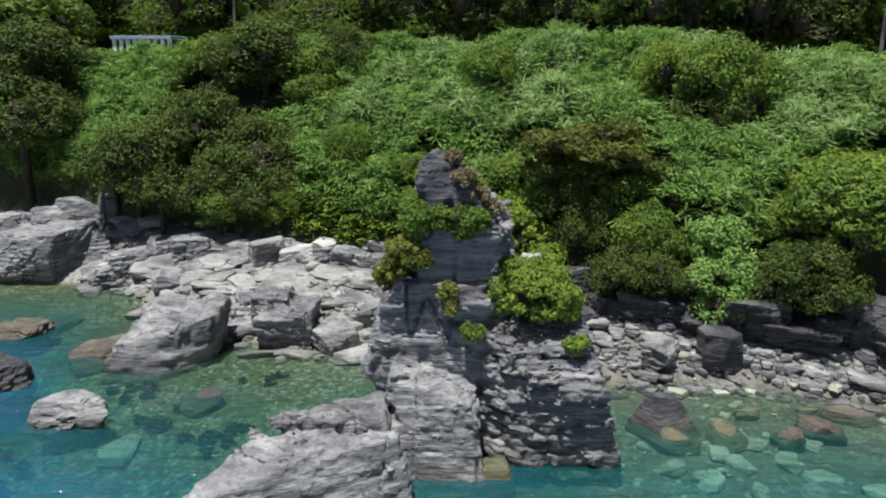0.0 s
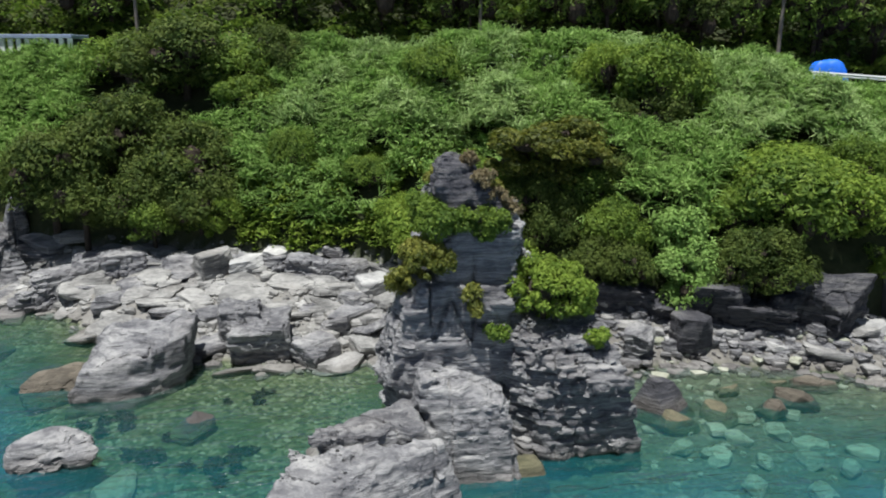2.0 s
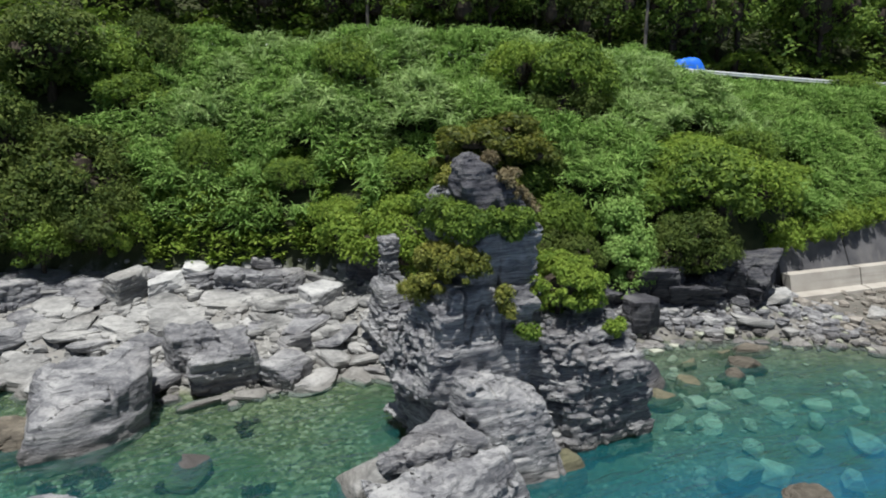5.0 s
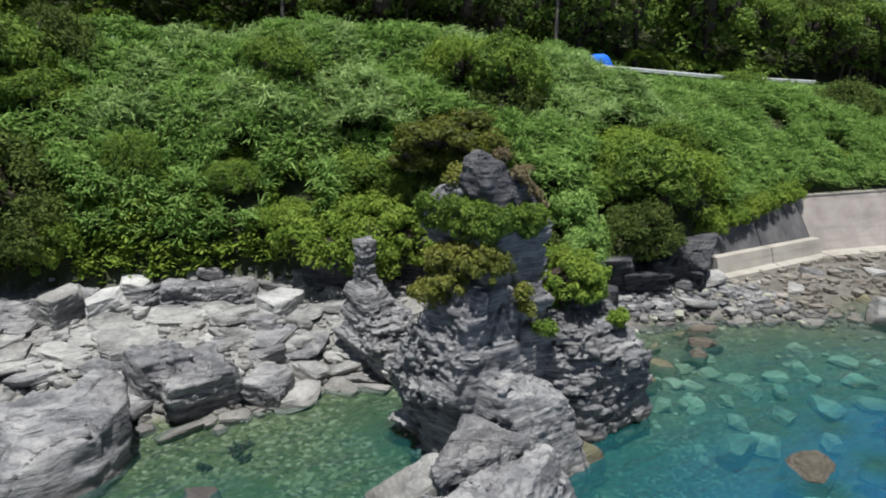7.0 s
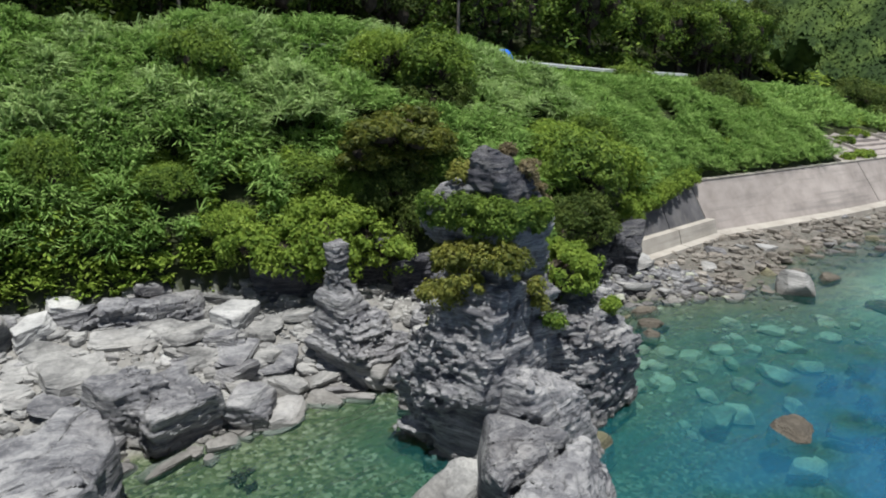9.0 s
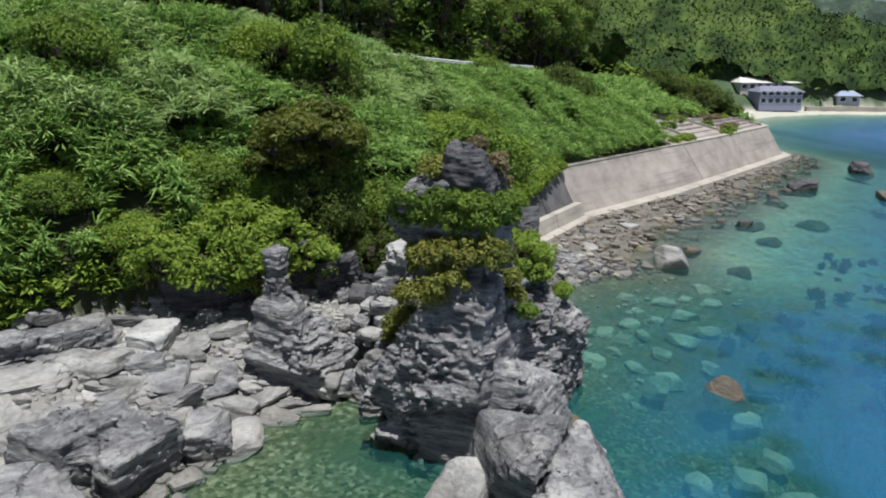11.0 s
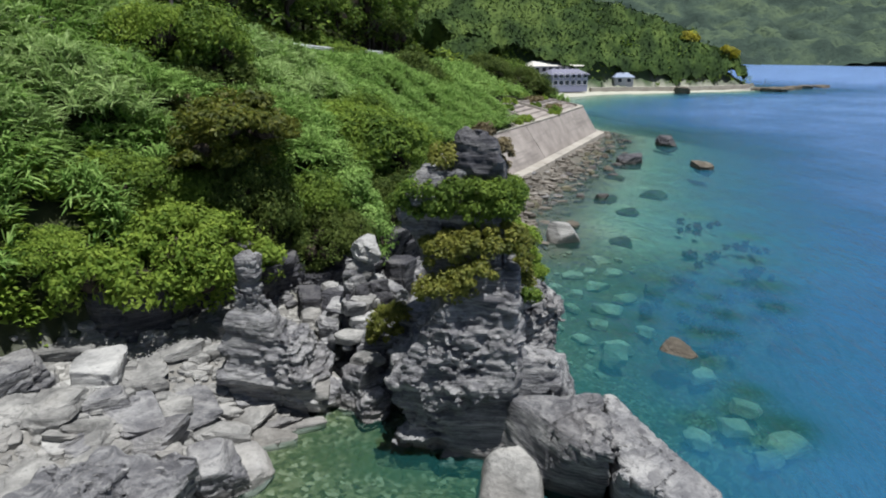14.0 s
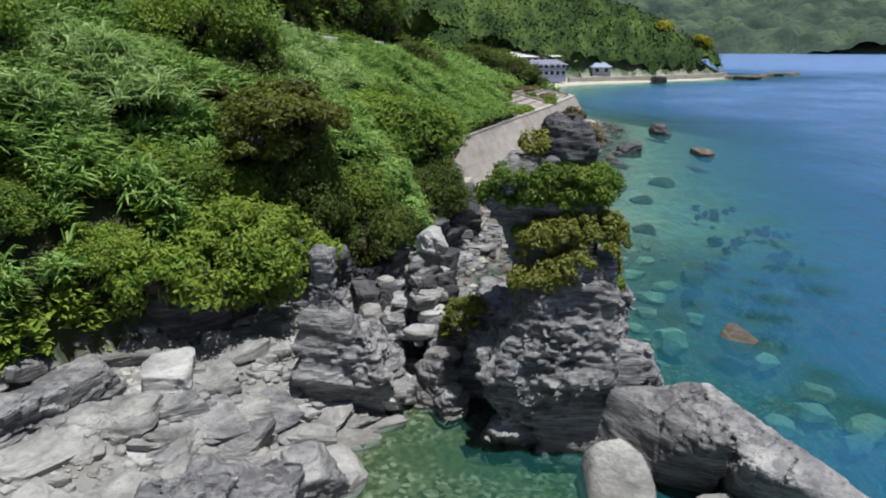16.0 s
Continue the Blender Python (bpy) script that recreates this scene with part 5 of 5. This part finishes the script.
TREES = [q for q in TREES if q[0] > -30] + [(3.2, 40.8, 3.0), (7.6, 39.6, 2.4)]
# dark shrubs scattered through the reeds
rs = np.random.default_rng(31)
for k_ in range(6):
    x = rs.uniform(-8, 30)
    a, b_ = float(line(TOE, x)) + 2.5, float(line(ROAD, x)) - 3.0
    y = a + (b_ - a) * rs.random()
    g = float(ground_z(np.array([x]), np.array([y]))[0][0])
    w = rs.uniform(1.3, 2.3)
    plant((0, 1, 2, 3)[rs.integers(4)], x, y, g - 0.3, g + 1.3 + w * 1.7, w, rs.uniform(0, 360))
    TREES[-1] = (x, y, w * 0.5)

# the flat-topped brownish pine and the bush over the hollow
pine = tree("pine_tree", 501, [(-1.3, 0.0, 5.6, 1.6, 1.4, 0.9), (0.9, 0.5, 6.1, 1.4, 1.4, 0.9), (0.1, -0.9, 5.2, 1.3, 1.2, 0.8), (0.2, 1.1, 5.4, 1.5, 1.3, 1.0), (-1.9, 0.7, 4.6, 1.0, 1.0, 0.8), (1.7, -0.4, 4.8, 1.1, 1.1, 0.8), (0.0, 0.1, 4.0, 1.0, 1.0, 1.2)], ((-0.6, 0.0, 5.9), 0.3), PINE, "flat-topped pine with brownish foliage on a dark leaning trunk", tufts=130, rad=0.6, per=110, leaf=0.27, flat=0.6, at=pose(8.2, 39.6, 4.9) @ Matrix.Diagonal((1.25, 1.25, 1.0, 1)))
for k_, (x, y, lobes) in enumerate(((0.0, 0.2, [(0, 0, z, 0.75, 0.75, 0.9) for z in (-1.4, -0.4, 0.6, 1.6, 2.6, 3.6, 4.4)]), (1.7, 0.6, [(0, 0, z, 0.6, 0.6, 0.9) for z in (-1.2, 0.0, 1.0, 2.0, 3.0, 4.0)]))):
    r = np.random.default_rng(560 + k_)
    part("creeper", crown_mesh("creeper", r, lobes, 90, 0.4, 70, 0.2, 1.3, DARKLEAF), pine, "dark creeper hanging round the trunk", m=pose(x, y, 0))
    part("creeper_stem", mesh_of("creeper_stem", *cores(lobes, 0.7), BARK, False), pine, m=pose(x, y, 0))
tree("bush", 502, [(0, 0, 2.5, 2.5, 2.2, 1.9), (-1.8, 0.8, 1.9, 1.7, 1.5, 1.5), (1.6, -1.2, 2.3, 1.7, 1.5, 1.6), (-2.9, 2.2, 2.2, 1.5, 1.4, 1.3), (-0.6, -1.4, 1.5, 1.4, 1.0, 1.1), (2.6, -2.2, 1.4, 1.1, 1.0, 1.2), (0.8, 1.4, 3.4, 1.9, 1.6, 1.3)], ((0, 0, 2.2), 0.2), VINE, "bright green bush overhanging a dark hollow", "bush", tufts=230, rad=0.6, per=90, leaf=0.3, at=pose(3.0, 40.6, 2.9))
tree("bush", 504, [(0, 0, 0.6, 1.1, 0.8, 1.0), (-0.5, 0.5, 1.7, 1.2, 0.9, 1.1), (0.6, 0.9, 2.4, 1.2, 0.9, 1.1), (0.1, 1.6, 3.5, 1.3, 1.0, 1.1), (1.0, 0.4, 1.2, 0.8, 0.7, 1.0)], ((0, 0.6, 2.0), 0.1), REED, "light green creepers hanging down a gully to the rubble", "bush", tufts=130, rad=0.45, per=80, leaf=0.26, flat=1.2, at=pose(14.0, 34.2, 2.6))
tree("bush", 503, [(0, 0, 1.3, 1.6, 1.5, 1.3), (0.7, 0.3, 0.9, 1.3, 1.4, 1.2)], ((0, 0, 1.2), 0.12), VINE, "rounded green bush growing on the stack", "bush", tufts=110, rad=0.42, per=130, leaf=0.2, at=pose(3.4, 26.7, 4.8))
ledges = [(x, 26.4, z - 0.1 * abs(x), 0.45, 0.36, BROAD) for x in (-0.7, 0.0, 0.7, 1.3) for z in (8.75, 9.2)] + [(-1.0, y, z, 0.55, 0.42, BROAD) for y in (26.8, 27.5, 28.2, 28.9, 29.6) for z in (8.7, 9.3)] + [(-0.4, y, 8.6, 0.6, 0.4, BROAD) for y in (29.9, 30.2)]
ledges += [(-1.2, y, z, 0.72, 0.6, SHRUB) for y, z in ((26.4, 7.7), (27.2, 7.6), (28.0, 7.5), (28.7, 7.3))] + [(-1.9, y, z, 0.7, 0.5, SHRUB) for y, z in ((27.4, 6.6), (28.1, 6.3), (28.7, 6.0))]
ledges += [(-1.6, 26.0, 7.4, 0.55, 0.6, PINE), (-0.7, 26.0, 7.6, 0.4, 0.4, PINE), (0.3, 25.8, 6.2, 0.32, 0.5, SHRUB), (0.35, 25.7, 5.7, 0.22, 0.3, SHRUB), (1.2, 25.6, 4.9, 0.3, 0.25, BROAD), (5.2, 25.2, 4.55, 0.42, 0.28, VINE)]
ledges += [(0.9, 26.7, 10.5, 0.3, 0.35, DRY), (1.4, 26.8, 9.8, 0.32, 0.35, DRY), (0.4, 27.4, 11.2, 0.3, 0.16, DRY), (-0.5, 28.7, 10.35, 0.4, 0.45, SHRUB), (1.9, 27.0, 9.3, 0.35, 0.35, DRY), (1.9, 31.2, 2.9, 0.8, 0.9, SHRUB), (1.4, 30.9, 3.6, 0.5, 0.6, SHRUB), (1.2, 27.2, 10.1, 0.35, 0.3, SHRUB)]
for k_, (x, y, z, w, h_, mt) in enumerate(ledges):
    r = np.random.default_rng(520 + k_)
    w = w * r.uniform(0.85, 1.2)
    me = crown_mesh("shrub", r, [(0, 0, 0, w, w, h_)], int(34 * w * w + 10), 0.24, 80, 0.17, 0.9, mt)
    tagged(part("shrub", me, m=pose(x, y, z)), "low shrub clinging to a ledge of the stack" if mt != DRY else "tuft of dry brown grass near the top of the stack", "shrub", "shrubs on the stack")


for x, y, z, w in ((0.2, 59.3, 13.9, 1.0), (13.9, 44.8, 10.9, 1.1)):
    r = np.random.default_rng(int(x * 10) + 700)
    tagged(part("dry_grass_patch", crown_mesh("dry_grass_patch", r, [(0, 0, 0, w, w, 0.4)], 30, 0.3, 90, 0.2, 0.6, DRY), m=pose(x, y, z)), "patch of dry brown grass among the reeds", "dry grass", "dry patches")


def clear_of_trees(x, y):
    ok = ((x - 0.2) ** 2 + (y - 59.4) ** 2 > 1.0) & ((x - 13.9) ** 2 + (y - 44.6) ** 2 > 1.2)
    for tx, ty, tw in TREES:
        ok &= (x - tx) ** 2 + (y - ty + 0.25 * tw) ** 2 > (0.85 * tw) ** 2
    return ok


def thicket(name, label, count, x0, x1, lo, hi, mat, seed, length, width, lump, cell, accept=None, w01=(0.0, 1.0), fan=12):
    """Arching blades over rounded humps, as one joined mesh."""
    r = np.random.default_rng(seed)
    count = count // fan
    x = r.uniform(x0, x1, count)
    yt, yr = line(TOE, x) + lo, line(ROAD, x) + hi
    w = w01[0] + (w01[1] - w01[0]) * r.random(count)
    y = yt + (yr - yt) * w
    keep = clear_of_trees(x, y)
    if accept is not None:
        keep &= accept(x, y, w)
    x, y = x[keep], y[keep]
    k = len(x)
    g = ground_z(x, y)[0]
    hump = lambda x, y: 0.55 * domes(x, y, cell * 1.7, seed + 9) + 0.5 * domes(x, y, cell * 0.7, seed) + 0.22 * domes(x, y, cell * 0.3, seed + 19)
    d = hump(x, y)
    low = smooth01((line(ROAD, x) - y - 0.6) / 3.0)
    lump = lump * (1 - (1 - low) * 0.97 * np.where(((x > -8) & (x < 5.5)) | (x > 30) | (x < -20), 1.0, 0.25)) * np.where(x > 29, 0.45, 1.0)
    e = 0.25
    sx, sy = (hump(x + e, y) - d) / e * lump, (hump(x, y + e) - d) / e * lump
    some = r.random(k) < np.clip(0.18 + 1.9 * (d - 0.12), 0.12, 1)
    x, y, d, g, sx, sy, lump = x[some], y[some], d[some], g[some], sx[some], sy[some], lump[some]
    k = len(x)
    top = g + 0.35 * np.where((x > -8) & (x < 5.5), smooth01((line(ROAD, x) - y) / 2.5), 1.0) + lump * d * (0.75 + 0.35 * fbm2(x, y, 5.0, 2, seed))
    N = np.stack([-sx, -sy, np.full(k, 1.0)], 1)
    N = N / np.linalg.norm(N, axis=1)[:, None]
    P = np.stack([x, y, top - r.random(k) ** 2 * 0.6], 1) - N * 0.3
    # each clump fans out from its own foot
    P, N = np.repeat(P, fan, 0), np.repeat(N, fan, 0)
    sway = np.repeat(r.normal(0, 0.35, (k, 3)), fan, 0)
    k = k * fan
    a = r.uniform(0, 6.283, k)
    out = np.stack([np.cos(a), np.sin(a), np.zeros(k)], 1) * r.uniform(0.25, 0.95, (k, 1)) + N * 0.5 + sway + r.normal(0, 0.15, (k, 3)) + np.array((0.1, -0.2, 0))
    out /= np.linalg.norm(out, axis=1)[:, None]
    side = np.cross(out, np.array((0, 0, 1.0))) + r.normal(0, 0.25, (k, 3))
    side /= np.linalg.norm(side, axis=1)[:, None]
    l = (length * r.uniform(0.6, 1.4, k))[:, None]
    wd = (width * r.uniform(0.7, 1.3, k))[:, None] / 2
    A = P + r.normal(0, 0.12, (k, 3))
    B = A + out * l * 0.55
    C = B + (out * np.array((1.0, 1.0, 0.25)) + np.array((0, 0, -0.22))) * l * 0.5
    V = np.stack([A - side * wd * 0.6, A + side * wd * 0.6, B + side * wd, B - side * wd, C], 1).reshape(-1, 3)
    i = np.arange(k) * 5
    me = bpy.data.meshes.new(name)
    T = np.concatenate([np.stack([i, i + 1, i + 2], 1), np.stack([i, i + 2, i + 3], 1), np.stack([i + 3, i + 2, i + 4], 1)])
    return tagged(part(name, mesh_of(name, V, T, mat, False)), label, "reeds", kind="stuff")


thicket("reed_thicket", "dense light green reeds covering the slope", 270000, -42, 62, 0.4, -0.5, REED, 601, 0.95, 0.088, 3.4, 3.4)
PALEREED = leaf_material("pale_reed_leaf", (0.171, 0.268, 0.083), (0.300, 0.427, 0.153), (0.439, 0.561, 0.240), 0.1)
thicket("pale_reeds", "pale feathery reeds near the top of the slope", 60000, -10, 32, 0.5, -1.2, PALEREED, 606, 1.05, 0.085, 3.8, 3.0, lambda x, y, w: fbm2(x, y, 6.0, 3, 12) > -0.1, (0.3, 1.0))
thicket("vine_cover", "bright green creepers along the foot of the slope", 22000, -12, 5, -0.1, -0.5, VINE, 602, 0.5, 0.16, 1.6, 2.0, None, (0.0, 0.3))
thicket("vine_cover", "bright green creepers over the slope above the seawall", 34000, 30, 100, 0.6, -0.5, VINE, 603, 0.5, 0.24, 0.9, 2.4, lambda x, y, w: (fbm2(x, y, 9.0, 2, 8) > -0.15) & (y > line(WT, x) + np.where((x > 61.5) & (x < 97), 8.0, 0.6)))
thicket("far_reeds", "light green reeds on the slope above the seawall", 30000, 60, 135, 0.6, -0.5, REED, 604, 1.2, 0.16, 1.6, 3.0, lambda x, y, w: (y > line(WT, x) + np.where((x > 62) & (x < 97), 8.0, 1.0)))


def canopy(name, label, count, x0, x1, b0, b1, mat, seed, leaf, lump, cell, base=0.6):
    """Woodland far off: leaf clumps over humps behind the road, as one joined mesh."""
    r = np.random.default_rng(seed)
    x = r.uniform(x0, x1, count)
    y = line(ROAD, x) + b0 + (b1 - b0) * r.random(count)
    d = domes(x, y, cell, seed)
    e = cell * 0.1
    sx, sy = (domes(x + e, y, cell, seed) - d) / e * lump, (domes(x, y + e, cell, seed) - d) / e * lump
    N = np.stack([-sx, -sy, np.ones(count)], 1)
    N /= np.linalg.norm(N, axis=1)[:, None]
    P = np.stack([x, y, ground_z(x, y)[0] + base + lump * d - r.random(count) * leaf], 1)
    v, q = leaf_quads(P, N, leaf, leaf * 0.6, r, loose=0.3)
    return tagged(part(name, mesh_of(name, v, q, mat, False)), label, "woodland", kind="stuff")


for k_, x in enumerate(np.arange(26.5, 38.4, 1.3)):
    r = np.random.default_rng(660 + k_)
    h_ = r.uniform(0.5, 1.0)
    top_ = 3.6 + 1.1 * float(smooth01((x - 26) / 11))
    tagged(part("creeper", crown_mesh("creeper", r, [(0, 0, 0, 0.9, 0.7, h_), (0.2, 0.8, 0.5, 1.0, 0.8, 0.7)], 46, 0.36, 70, 0.24, 1.1, VINE), m=pose(float(x), float(line(WT, x)) - 0.1, top_ + 0.1)), "bright green creeper hanging over the top of the seawall", "creeper", "creepers over the seawall")
# woods behind the road
bg = tree("tree", 450, round_lobes(r0, 3.4, 4.2, 4.6, 6), ((0.3, 0.2, 6.0), 0.22), DARKLEAF, "dark evergreen tree behind the coast road", tufts=70, rad=1.05, per=64, leaf=0.42, at=pose(-320, 300, 60))
bg2 = tree("tree", 451, round_lobes(r0, 3.4, 4.2, 4.6, 6), ((0.3, 0.2, 6.0), 0.22), BROAD, "green tree behind the coast road", tufts=70, rad=1.05, per=64, leaf=0.42, at=pose(-320, 330, 60))
for k_ in range(110):
    x = rng.uniform(-60, 120)
    y = float(line(ROAD, x)) + 7.2 + 20 * rng.random() ** 2
    z = float(ground_z(np.array([x]), np.array([y]))[0][0])
    s = rng.uniform(0.75, 1.25)
    tagged(copy_thing(bg if rng.random() < 0.45 else bg2, pose(x, y, z, 0, 0, rng.uniform(0, 360)) @ Matrix.Diagonal((s, s, s * rng.uniform(0.9, 1.2), 1))), group="trees behind the road")
for k_ in range(30):
    x = rng.uniform(104, 186)
    y = float(line(ROAD, x)) + rng.uniform(2, 70)
    z = float(ground_z(np.array([x]), np.array([y]))[0][0])
    s = rng.uniform(0.8, 1.25)
    tagged(copy_thing(bg if rng.random() < 0.4 else bg2, pose(x, y, z + 1.5, 0, 0, rng.uniform(0, 360)) @ Matrix.Diagonal((s, s, s * 0.9, 1))), "tree standing out of the woods on the hill", group="trees on the far hill")
for k_ in range(16):
    x, f = rng.uniform(63, 95), rng.random()
    w = rng.uniform(0.5, 1.3)
    r = np.random.default_rng(800 + k_)
    tagged(part("weed_patch", crown_mesh("weed_patch", r, [(0, 0, 0, w * 1.5, w, 0.4)], int(14 * w + 6), 0.4, 40, 0.35, 0.6, (VINE, DRY, BROAD)[k_ % 3]), m=pose(x, float(line(WT, x)) + 0.7 + 6.8 * f, 4.85 + f * 0.034 * (132 - x))), "patch of weeds growing on the concrete revetment", "weeds", "weeds on the revetment")
canopy("woodland", "dense mixed woods on the hill behind the road", 36000, -60, 130, 6, 50, BROAD, 611, 0.65, 4.5, 6.0, 0.3)
canopy("woodland", "dark undergrowth on the hill behind the road", 36000, -60, 130, 6, 50, DARKLEAF, 617, 0.65, 5.0, 8.0, 0.3)
canopy("roadside_bushes", "light green bushes along the inland side of the coast road", 16000, -60, 60, 5.4, 9, BROAD, 618, 0.5, 2.6, 3.0, 0.2)


def crown_sheet(name, label, X, Y, mat, seed, lump, cell, base, count, leaf):
    """Far woods: a closed canopy of rounded crowns under loose leaf clumps, one joined mesh."""
    n, m = X.shape
    x, y = X.ravel(), Y.ravel()
    jx, jy = x + 0.35 * cell * fbm2(x, y, cell * 0.8, 2, seed + 3), y + 0.35 * cell * fbm2(x, y, cell * 0.8, 2, seed + 4)
    Z = (ground_z(x, y)[0] + base + lump * domes(jx, jy, cell, seed) + 0.45 * lump * domes(jx, jy, cell * 0.42, seed + 5) + 0.15 * lump * fbm2(x, y, cell * 0.16, 3, seed + 6)).reshape(n, m)
    i = np.arange(n * m).reshape(n, m)
    q = np.stack([i[:-1, :-1], i[1:, :-1], i[1:, 1:], i[:-1, 1:]], -1).reshape(-1, 4)
    V = np.stack([x, y, Z.ravel()], 1)
    gx, gy = np.gradient(Z, abs(X[1, 0] - X[0, 0]), abs(Y[0, 1] - Y[0, 0]))
    r = np.random.default_rng(seed)
    pick = r.integers(0, n * m, count)
    N = np.stack([-gx.ravel()[pick], -gy.ravel()[pick], np.ones(count)], 1)
    N /= np.linalg.norm(N, axis=1)[:, None]
    lv, lq = leaf_quads(V[pick] + N * leaf * 0.25 + r.normal(0, leaf * 0.4, (count, 3)), N, leaf, leaf * 0.7, r, loose=0.35)
    return tagged(part(name, mesh_of(name, np.concatenate([V, lv]), np.concatenate([q, lq + len(V)]), mat, True)), label, "woodland", kind="stuff")


def strip(x0, x1, b0, b1, step):
    X, B = np.meshgrid(np.arange(x0, x1, step), np.arange(b0, b1, step), indexing="ij")
    return X, B + line(ROAD, X)


def wood_material(name, dark, mid, light, scale):
    m = Mat(name, 0.8, 0.1)
    n1, n2, n3 = m.noise(m.where(), scale, 3, 0.6), m.noise(m.where(), scale * 9, 4, 0.7), m.noise(m.where(), scale * 0.25, 3, 0.5)
    c = m.ramp(n1, (0.34, dark), (0.5, mid), (0.66, light))
    c = m.mix(m.math("MULTIPLY", m.step(n3, 0.5, 0.65), 0.6), c, light)
    # dark flecks stand in for shaded gaps between the crowns
    c = m.mix(m.math("MULTIPLY", m.step(n2, 0.5, 0.36), 0.75), c, dark)
    m.color(c)
    m.bump(n2, 0.8, 0.5 / scale * 0.1)
    return m.m


HILLWOOD = wood_material("hill_woods", (0.018, 0.034, 0.012), (0.045, 0.078, 0.021), (0.105, 0.155, 0.04), 0.11)
# bluish cast: haze over the bay is put into the leaf colour
FARWOOD = wood_material("hazy_woods_across_the_bay", (0.028, 0.045, 0.036), (0.048, 0.074, 0.056), (0.085, 0.12, 0.07), 0.025)
crown_sheet("woodland", "dense mixed woods on the hill behind the far beach", *strip(102, 206, 1, 110, 0.9), HILLWOOD, 612, 8.0, 8.5, -1.5, 26000, 0.9)
crown_sheet("woodland", "dense woods covering the headland down to the shore", *strip(203, 300, -18, 70, 0.9), HILLWOOD, 613, 6.5, 6.5, -0.8, 20000, 0.9)
canopy("woodland", "light green thickets on the hill behind the far beach", 9000, 100, 206, -1, 60, VINE, 615, 0.9, 5.0, 15.0)
canopy("woodland", "darker leaves among the woods of the headland", 9000, 203, 300, -20, 70, BROAD, 616, 1.0, 5.0, 8.0)
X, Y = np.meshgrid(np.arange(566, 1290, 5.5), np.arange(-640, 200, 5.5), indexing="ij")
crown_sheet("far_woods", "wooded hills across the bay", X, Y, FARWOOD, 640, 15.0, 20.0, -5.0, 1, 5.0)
r = np.random.default_rng(77)
for x, y, top, w in ((233, -24, 20.5, 4.5), (240, -40, 15.5, 4.0)):
    tree("flowering_tree", int(x), round_lobes(r, w, w * 0.8, w, 5), ((0.2, 0.1, w), 0.3), YELLOW, "tree covered in yellow blossom on the headland", tufts=70, rad=1.2, per=36, leaf=0.9, at=pose(x, y, top - 2.0 * w), group="flowering trees")
prom = empty("far_seawall", pose(60, 26, 0), "low pale concrete seawall behind the far beach", "seawall")
pts = [(203, 8), (209, -6), (214, -18), (222, -32), (231, -44), (240, -50)]
for (x0, y0), (x1, y1) in zip(pts, pts[1:]):
    prism("wall_panel", [[(x, y, -0.5), (x, y, 1.7), (x + 1.2, y + 0.5, 1.7), (x + 1.2, y + 0.5, -0.5)] for x, y in ((x0, y0), (x1, y1))], prom, LIGHTCON)
for k, (x, y, s) in enumerate(((209, -20, 4), (226, -52, 5), (236, -58, 5), (243, -64, 4.5), (249, -70, 5), (254, -77, 4), (231, -50, 4))):
    rock("reef_rock", (s * 1.6, s, 1.6 if k else 2.6), (x, y, -0.6), REDROCK, "low brown reef rock off the far beach", 960 + k, category="rock", group="reef off the far beach", n=8, yaw=40 * k, cuts=9, cutlow=0.85)


# ---- houses on the far beach ----
def house(x, y, z, yaw, w, d, h, wall, roof, label, windows=5, storeys=2):
    t = empty("house", pose(x, y, z, 0, 0, yaw), label, "house", "houses on the far beach")
    part("wall", (box(bmesh.new(), -w / 2, w / 2, -d / 2, d / 2, -1, h, 0.02), wall), t)
    bm = bmesh.new()
    vs = [bm.verts.new(p) for p in ((-w / 2 - 0.5, -d / 2 - 0.5, h), (w / 2 + 0.5, -d / 2 - 0.5, h), (w / 2 + 0.5, d / 2 + 0.5, h), (-w / 2 - 0.5, d / 2 + 0.5, h), (-w / 2 + 1.5, 0, h + 1.5), (w / 2 - 1.5, 0, h + 1.5))]
    for f in ((0, 1, 5, 4), (2, 3, 4, 5), (1, 2, 5), (3, 0, 4), (3, 2, 1, 0)):
        bm.faces.new([vs[i] for i in f])
    part("roof", (bm, roof), t)
    for s in range(storeys):
        for k in range(windows):
            a = -w / 2 + w * (k + 0.5) / windows
            zz = 1.0 + s * h / storeys
            wf = part("window", (box(bmesh.new(), a - 0.75, a + 0.75, -d / 2 - 0.08, -d / 2 + 0.1, zz, zz + 1.4), WHITEWALL), t)
            part("pane", (box(bmesh.new(), a - 0.65, a + 0.65, -d / 2 - 0.12, -d / 2, zz + 0.1, zz + 1.3), GLASS), wf)
    return t


house(199, 16.5, 1.8, -62, 12, 7, 4.0, plain("blue_grey_wall", (0.24, 0.25, 0.36), 0.7), plain("grey_tile_roof", (0.2, 0.2, 0.27), 0.6), "two-storey blue-grey house with a grey tiled roof above the beach", 6)
house(207, 19.5, 2.6, -62, 18, 8, 5.4, plain("cream_wall", (0.5, 0.49, 0.46), 0.8), plain("cream_sheet_roof", (0.62, 0.6, 0.55), 0.6), "long white building with a pale roof behind the house", 8)
house(212, -2, 2.0, -75, 6, 4, 2.6, plain("grey_hut_wall", (0.4, 0.42, 0.45), 0.8), ROOFBLUE, "small grey hut by the far beach", 2, 1)
